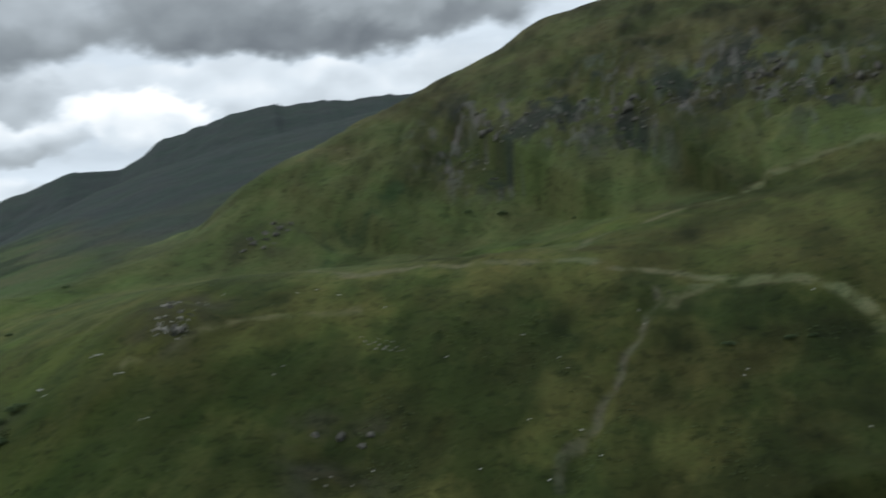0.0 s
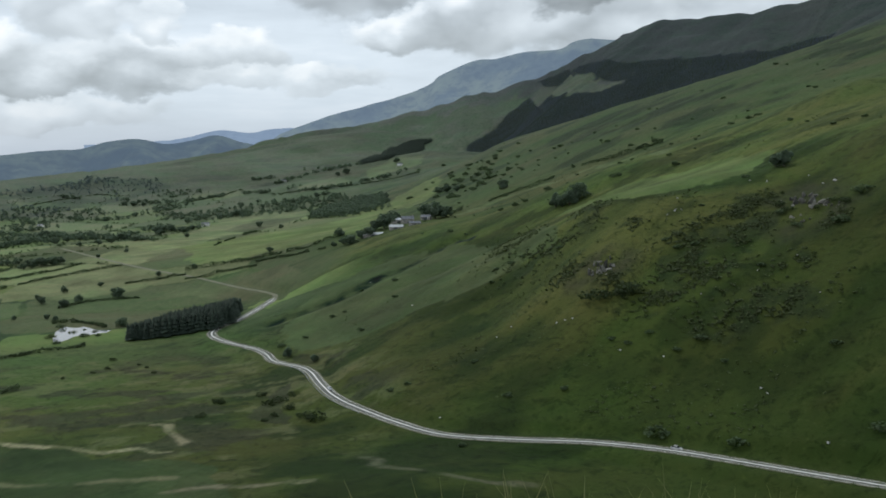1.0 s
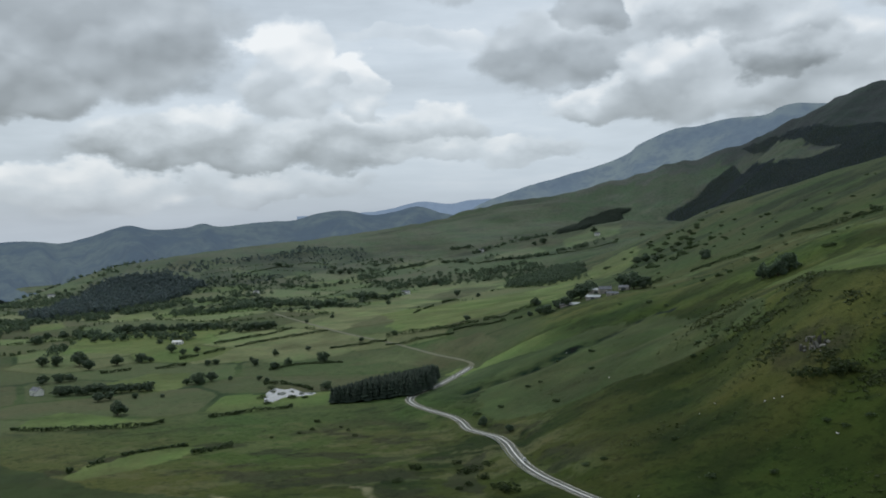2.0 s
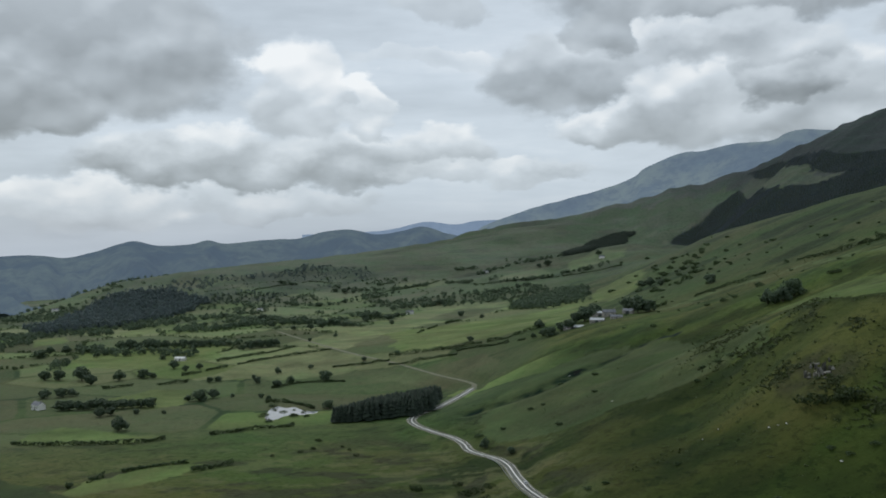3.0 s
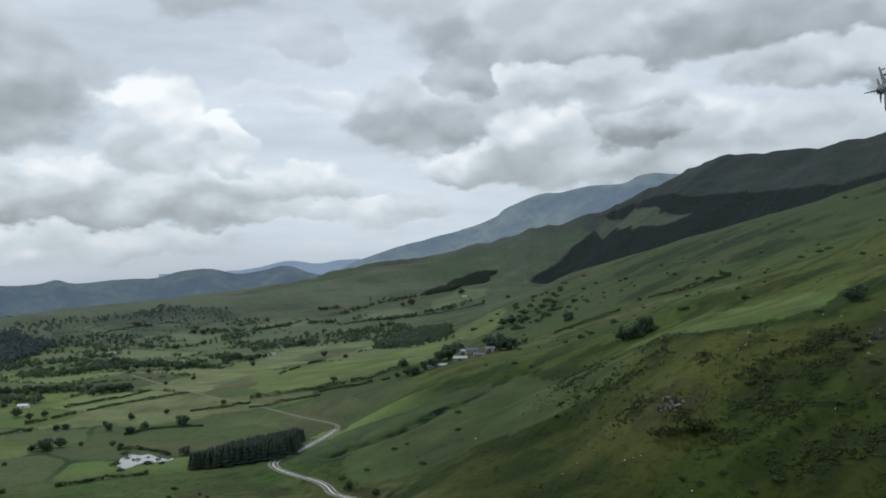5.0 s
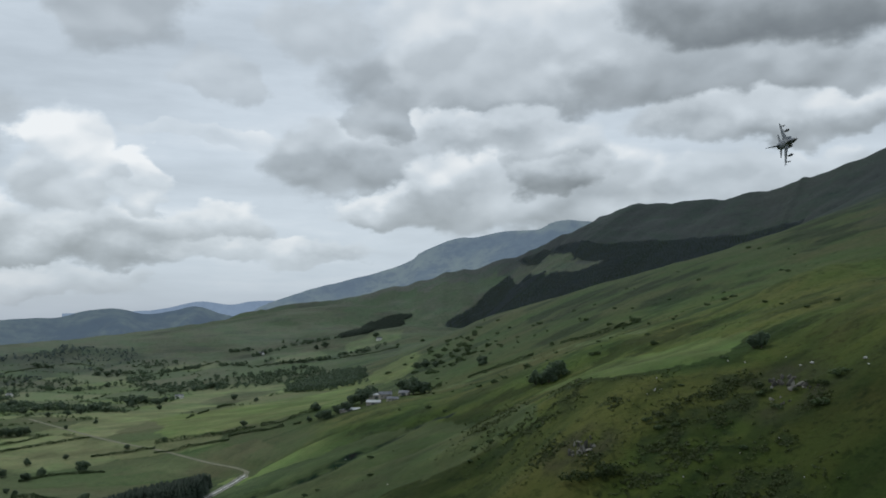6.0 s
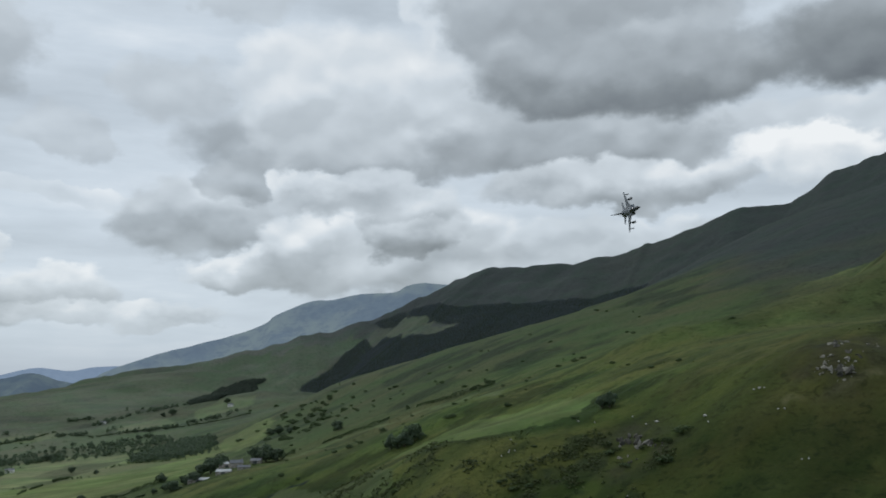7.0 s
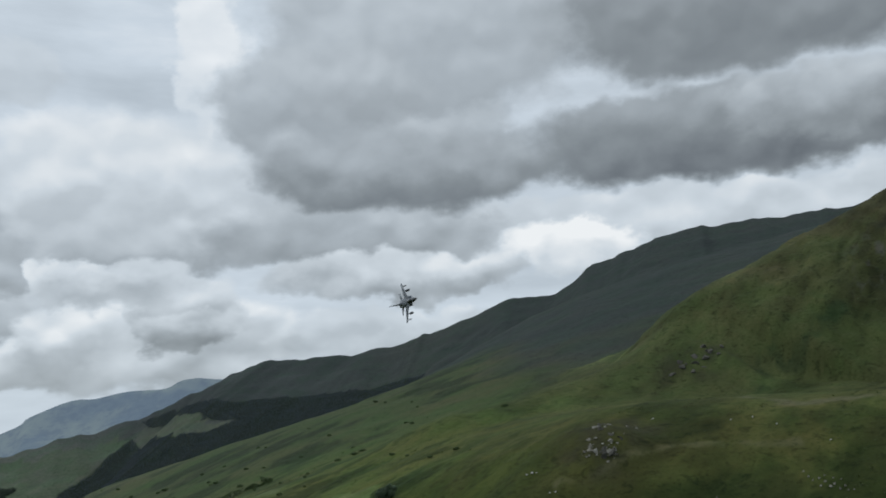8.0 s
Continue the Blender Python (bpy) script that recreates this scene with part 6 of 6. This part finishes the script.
# ---- buildings ----
def gable(name, label, place, turn, size, walls, roof, windows=2, chimney=False, wide_door=False):
    """A gabled building: walls, two roof slopes with eaves, windows, a door, perhaps a chimney."""
    long, deep, eaves, rise = size
    x, y = place
    base = min(height(x + a * long * 0.4, y + b * deep * 0.4) for a in (-1, 1) for b in (-1, 1))
    house = tagged(new(name), label, "house" if chimney else "barn")
    house.matrix_world = pose(x, y, base, 0, 0, turn)
    bm = bmesh.new()
    ring = lambda px: [(px, -deep / 2, -1.2), (px, deep / 2, -1.2), (px, deep / 2, eaves), (px, 0, eaves + rise), (px, -deep / 2, eaves)]
    loft(bm, [ring(-long / 2), ring(long / 2)])
    part("walls", bm, walls, house)
    pitch = math.degrees(math.atan2(rise, deep / 2))
    run = math.hypot(rise, deep / 2) + 0.45
    for side in (-1, 1):
        bm = bmesh.new()
        box(bm, (long + 0.7, run, 0.14), pose(0, side * (deep / 4 + 0.12), eaves + rise / 2 - 0.02, -side * pitch, 0, 0), 0.03)
        part("roof_slope", bm, roof, house)
    bm = bmesh.new()
    box(bm, (long + 0.7, 0.28, 0.16), pose(0, 0, eaves + rise + 0.10), 0.05)
    part("ridge_tiles", bm, roof, house)
    for k in range(windows):
        px = (k + 0.5) / windows * long - long / 2
        if abs(px) < 0.8:
            px += 1.3
        for side in (-1, 1):
            bm = bmesh.new()
            box(bm, (1.15, 0.16, 1.25), pose(px, side * (deep / 2 + 0.02), eaves * 0.55), 0.02)
            frame_ob = part("window", bm, WHITEWASH, house)
            bm = bmesh.new()
            for dx in (-0.26, 0.26):
                box(bm, (0.44, 0.05, 1.02), pose(px + dx, side * (deep / 2 + 0.12), eaves * 0.55))
            part("pane", bm, GLASS, frame_ob)
    bm = bmesh.new()
    box(bm, (3.4 if wide_door else 1.0, 0.14, min(eaves - 0.3, 3.2) if wide_door else 2.05), pose(0, -deep / 2 - 0.04, min(eaves - 0.3, 3.2) / 2 if wide_door else 1.02), 0.02)
    part("door", bm, DOOR_PAINT, house)
    if chimney:
        bm = bmesh.new()
        box(bm, (0.8, 0.8, 1.7), pose(long / 2 - 0.6, 0, eaves + rise + 0.35), 0.04)
        box(bm, (0.95, 0.95, 0.14), pose(long / 2 - 0.6, 0, eaves + rise + 1.2), 0.03)
        stack = part("chimney", bm, STONEWORK, house)
        bm = bmesh.new()
        tube(bm, (long / 2 - 0.6, 0, eaves + rise + 1.2), (long / 2 - 0.6, 0, eaves + rise + 1.7), 0.16, 0.13, 10)
        part("chimney_pot", bm, BARK, stack)
    return house


gable("barn", "long low barn with a pale metal roof at the farm", (-471, 718), 28, (18, 8, 3.0, 1.6), STONEWORK, SHEET, 3, wide_door=True)
gable("barn", "stone barn with a weathered grey roof in the farmyard", (-456, 735), 20, (13, 7, 3.2, 1.8), STONEWORK, SHEET, 2, wide_door=True)
gable("barn", "open farm shed with a bright metal roof behind trees", (-484, 787), 18, (16, 9, 4.4, 1.6), STONEWORK, SHEET, 2, wide_door=True)
gable("farmhouse", "grey stone farmhouse with a slate roof and chimney", (-466, 772), 40, (12, 7, 4.6, 2.4), STONEWORK, SLATE, 3, True)
gable("barn", "small slate-roofed outbuilding beside the farmhouse", (-454, 788), 10, (10, 6, 3.0, 1.8), STONEWORK, SLATE, 2, wide_door=True)
gable("barn", "low stone byre with a slate roof at the farm", (-446, 752), 34, (11, 5.5, 2.7, 1.5), STONEWORK, SLATE, 2)
for k, (x, y) in enumerate(FAR_HOUSES[:7]):
    gable("cottage", "distant white cottage with a slate roof among trees", (x, y), (10, 30, 55, 5, 20, 35, 15)[k],
          (10 + 2 * (k % 3), 6.5, 4.2, 2.2) if k != 5 else (11, 6, 2.8, 1.4), WHITEWASH, SLATE if k != 5 else SHEET, 3, True)


# ---- cars on the road ----
def car(name, label, place, turn, paint):
    x, y = place
    d, k = nearest(np.array([float(x)]), np.array([float(y)]), ROAD_FINE)
    way = ROAD_FINE[min(k[0] + 1, len(ROAD_FINE) - 1)] - ROAD_FINE[k[0] - 1]
    way = way / np.linalg.norm(way)
    spot_at = ROAD_FINE[k[0]] + np.array((way[1], -way[0], 0)) * -1.5
    auto = tagged(new(name), label, "car")
    auto.matrix_world = pose(spot_at[0], spot_at[1], spot_at[2] + 0.19, 0, 0, math.degrees(math.atan2(way[1], way[0])) + turn)
    bm = bmesh.new()
    profile = [(-2.15, 0.35, 0.80), (-2.05, 0.28, 0.95), (-1.2, 0.25, 1.0), (0.9, 0.25, 0.98), (1.9, 0.28, 0.88), (2.2, 0.35, 0.70)]
    rings = []
    for px, low, top in profile:
        w = 0.88 if abs(px) < 1.8 else 0.78
        rings.append([(px, -w, low), (px, w, low), (px, w, top - 0.12), (px, w - 0.12, top), (px, -w + 0.12, top), (px, -w, top - 0.12)])
    loft(bm, rings)
    part("body", bm, paint, auto)
    bm = bmesh.new()
    rings = []
    for px, w, low, top in ((-1.95, 0.70, 0.93, 0.97), (-1.3, 0.68, 0.95, 1.40), (-0.2, 0.66, 0.95, 1.48), (0.4, 0.66, 0.95, 1.42), (1.15, 0.72, 0.93, 0.98)):
        rings.append([(px, -w - 0.1, low), (px, w + 0.1, low), (px, w, top), (px, -w, top)])
    loft(bm, rings)
    part("cabin_glass", bm, GLASS, auto)
    bm = bmesh.new()
    box(bm, (1.5, 1.26, 0.07), pose(-0.45, 0, 1.47), 0.03)
    part("roof", bm, paint, auto)
    for px in (-1.35, 1.35):
        for side in (-1, 1):
            bm = bmesh.new()
            tube(bm, (px, side * 0.70, 0.32), (px, side * 0.92, 0.32), 0.32, 0.32, 18)
            wheel = part("wheel", bm, RUBBER, auto)
            bm = bmesh.new()
            tube(bm, (px, side * 0.90, 0.32), (px, side * 0.94, 0.32), 0.20, 0.18, 14)
            part("rim", bm, SHEET, wheel)
    for px, tint in ((2.14, PAINT), (-2.12, DOOR_PAINT)):
        for side in (-1, 1):
            bm = bmesh.new()
            box(bm, (0.12, 0.36, 0.14), pose(px, side * 0.55, 0.66), 0.02)
            part("headlight" if px > 0 else "tail_light", bm, tint, auto)


car("car", "silver saloon car on the valley road", CARS[0], 0, CAR_SILVER)
car("car", "small white car on the road bend", CARS[1], 180, CAR_WHITE)


# ---- the jet ----
def wing_plate(bm, root_front, root_back, tip_back, tip_front, thick):
    """A thin tapered wing between four plan corners (x, y), thick at the root; z is up."""
    def section(front, back, t):
        span = back[1] - front[1]
        pts = []
        for u, s in ((0, 0), (0.2, 1), (0.55, 0.85), (1, 0.05), (0.55, -0.6), (0.2, -0.7)):
            pts.append((front[0] + (back[0] - front[0]) * u, front[1] + span * u, front[2] + s * t))
        return pts
    loft(bm, [section(root_front, root_back, thick), section(tip_front, tip_back, thick * 0.35)])


def make_jet():
    jet = tagged(new("jet_aircraft"), "grey twin-engined military jet banking steeply in flight", "aircraft")
    jet.matrix_world = pose(*JET_PLACE, *JET_TURN)
    oval = lambda y, w, h, z=0.0, n=14: [(w * math.cos(a), y, z + h * math.sin(a) * (0.85 if math.sin(a) < 0 else 1)) for a in [2 * math.pi * k / n for k in range(n)]]
    bm = bmesh.new()
    loft(bm, [oval(-7.6, 0.95, 0.62, 0.1), oval(-6.5, 1.15, 0.75, 0.1), oval(-3.5, 1.30, 0.85, 0.05), oval(-0.5, 1.32, 0.88), oval(1.6, 1.15, 0.82),
              oval(3.2, 0.72, 0.76), oval(5.0, 0.62, 0.68, -0.05), oval(6.3, 0.48, 0.52, -0.12)])
    part("fuselage", bm, JET_TOP, jet, smooth=True)
    bm = bmesh.new()
    loft(bm, [oval(6.28, 0.485, 0.525, -0.12), oval(7.2, 0.34, 0.36, -0.2), oval(8.1, 0.17, 0.18, -0.27), oval(8.7, 0.03, 0.03, -0.32)])
    part("nose_cone", bm, JET_DARK, jet, "black nose cone", True)
    bm = bmesh.new()
    loft(bm, [oval(1.6, 0.10, 0.10, 0.78), oval(2.4, 0.42, 0.42, 0.72), oval(3.6, 0.46, 0.52, 0.62), oval(4.8, 0.38, 0.40, 0.50), oval(5.7, 0.10, 0.10, 0.40)])
    part("canopy", bm, GLASS, jet, "dark glass canopy", True)
    for s in (-1, 1):
        bm = bmesh.new()
        loft(bm, [[(s * 0.85, 2.7, -0.55), (s * 1.45, 2.3, -0.55), (s * 1.45, 2.3, 0.45), (s * 0.85, 2.7, 0.5)],
                  [(s * 0.8, -2.5, -0.7), (s * 1.40, -2.5, -0.6), (s * 1.40, -2.5, 0.5), (s * 0.8, -2.5, 0.6)]])
        part("air_intake", bm, JET_TOP, jet)
        bm = bmesh.new()
        wing_plate(bm, (s * 1.2, 2.0, 0.35), (s * 1.2, -2.6, 0.35), (s * 2.5, -2.4, 0.35), (s * 2.5, 0.2, 0.35), 0.20)
        part("wing_glove", bm, JET_TOP, jet)
        bm = bmesh.new()
        wing_plate(bm, (s * 2.3, 0.3, 0.34), (s * 2.1, -2.8, 0.34), (s * 5.9, -4.1, 0.28), (s * 5.9, -3.0, 0.28), 0.13)
        part("wing", bm, JET_TOP, jet)
        bm = bmesh.new()
        wing_plate(bm, (s * 1.1, -5.0, 0.05), (s * 1.1, -7.6, 0.05), (s * 3.3, -8.2, 0.0), (s * 3.3, -7.2, 0.0), 0.10)
        part("tailplane", bm, JET_TOP, jet)
        bm = bmesh.new()
        tube(bm, (s * 0.52, -8.3, 0.05), (s * 0.52, -7.4, 0.05), 0.36, 0.46, 14)
        part("exhaust", bm, JET_DARK, jet, "dark exhaust nozzle")
        for px, front, back, radius in ((3.4, 1.7, -3.0, 0.36), (5.0, -1.2, -3.9, 0.17)):
            bm = bmesh.new()
            rings = []
            for u, k in ((0, 0.08), (0.12, 0.7), (0.3, 1.0), (0.7, 0.95), (0.9, 0.5), (1, 0.1)):
                rings.append([(s * px + radius * k * math.cos(a), front + (back - front) * u, -0.55 + radius * k * math.sin(a)) for a in [math.pi * j / 5 for j in range(10)]])
            loft(bm, rings)
            pod = part("drop_tank" if radius > 0.3 else "weapon_pod", bm, JET_DARK, jet, "dark slender pod", True)
            bm = bmesh.new()
            box(bm, (0.14, 1.6, 0.6), pose(s * px, (front + back) / 2 - 0.3, 0.0), 0.03)
            part("pylon", bm, JET_TOP, pod)
    bm = bmesh.new()
    loft(bm, [[(-0.13, -4.2, 0.7), (0.13, -4.2, 0.7), (0.10, -7.9, 0.7), (-0.10, -7.9, 0.7)],
              [(-0.05, -7.2, 3.7), (0.05, -7.2, 3.7), (0.04, -8.6, 3.7), (-0.04, -8.6, 3.7)]])
    part("tail_fin", bm, JET_TOP, jet)
    return jet


JET_PLACE, JET_TURN = (-31.7, 263.1, 197.4), (-155.0, 81.3, 47.3)
make_jet()


# ---- grass at the viewer's feet ----
def foreground_grass():
    rng = np.random.default_rng(400)
    n = 1500
    a, r = np.radians(rng.uniform(-80, 10, n)), rng.uniform(2.7, 3.6, n)
    x, y = np.sin(a) * r, np.cos(a) * r
    z = land(x, y)
    tall = 0.05 + rng.uniform(0.0, 1.0, n) ** 1.1 * np.clip(1.70 - 0.372 * r, 0.1, 0.75) * (0.85 + 0.2 * rolling(x, y, 0.8, 401, 2))
    lean = rng.normal(0, 0.10, (n, 2))
    verts, faces = [], []
    base = np.c_[x, y, z - 0.02]
    side = np.c_[np.cos(a), -np.sin(a), 0 * a] * rng.uniform(0.0025, 0.005, n)[:, None]
    mid = base + np.c_[lean * 0.35, tall * 0.6]
    tip = base + np.c_[lean, tall]
    v = np.stack([base - side, base + side, mid + side * 0.8, mid - side * 0.8, tip], 1).reshape(-1, 3)
    k = np.arange(n)[:, None] * 5
    f = np.vstack([k + np.array((0, 1, 2)), k + np.array((0, 2, 3)), k + np.array((3, 2, 4))])
    tagged(placed("grass", tri_mesh("grass", v, f), BLADES), "dry yellow-green grass stalks at the edge of the slope", "grass", kind="stuff")


foreground_grass()
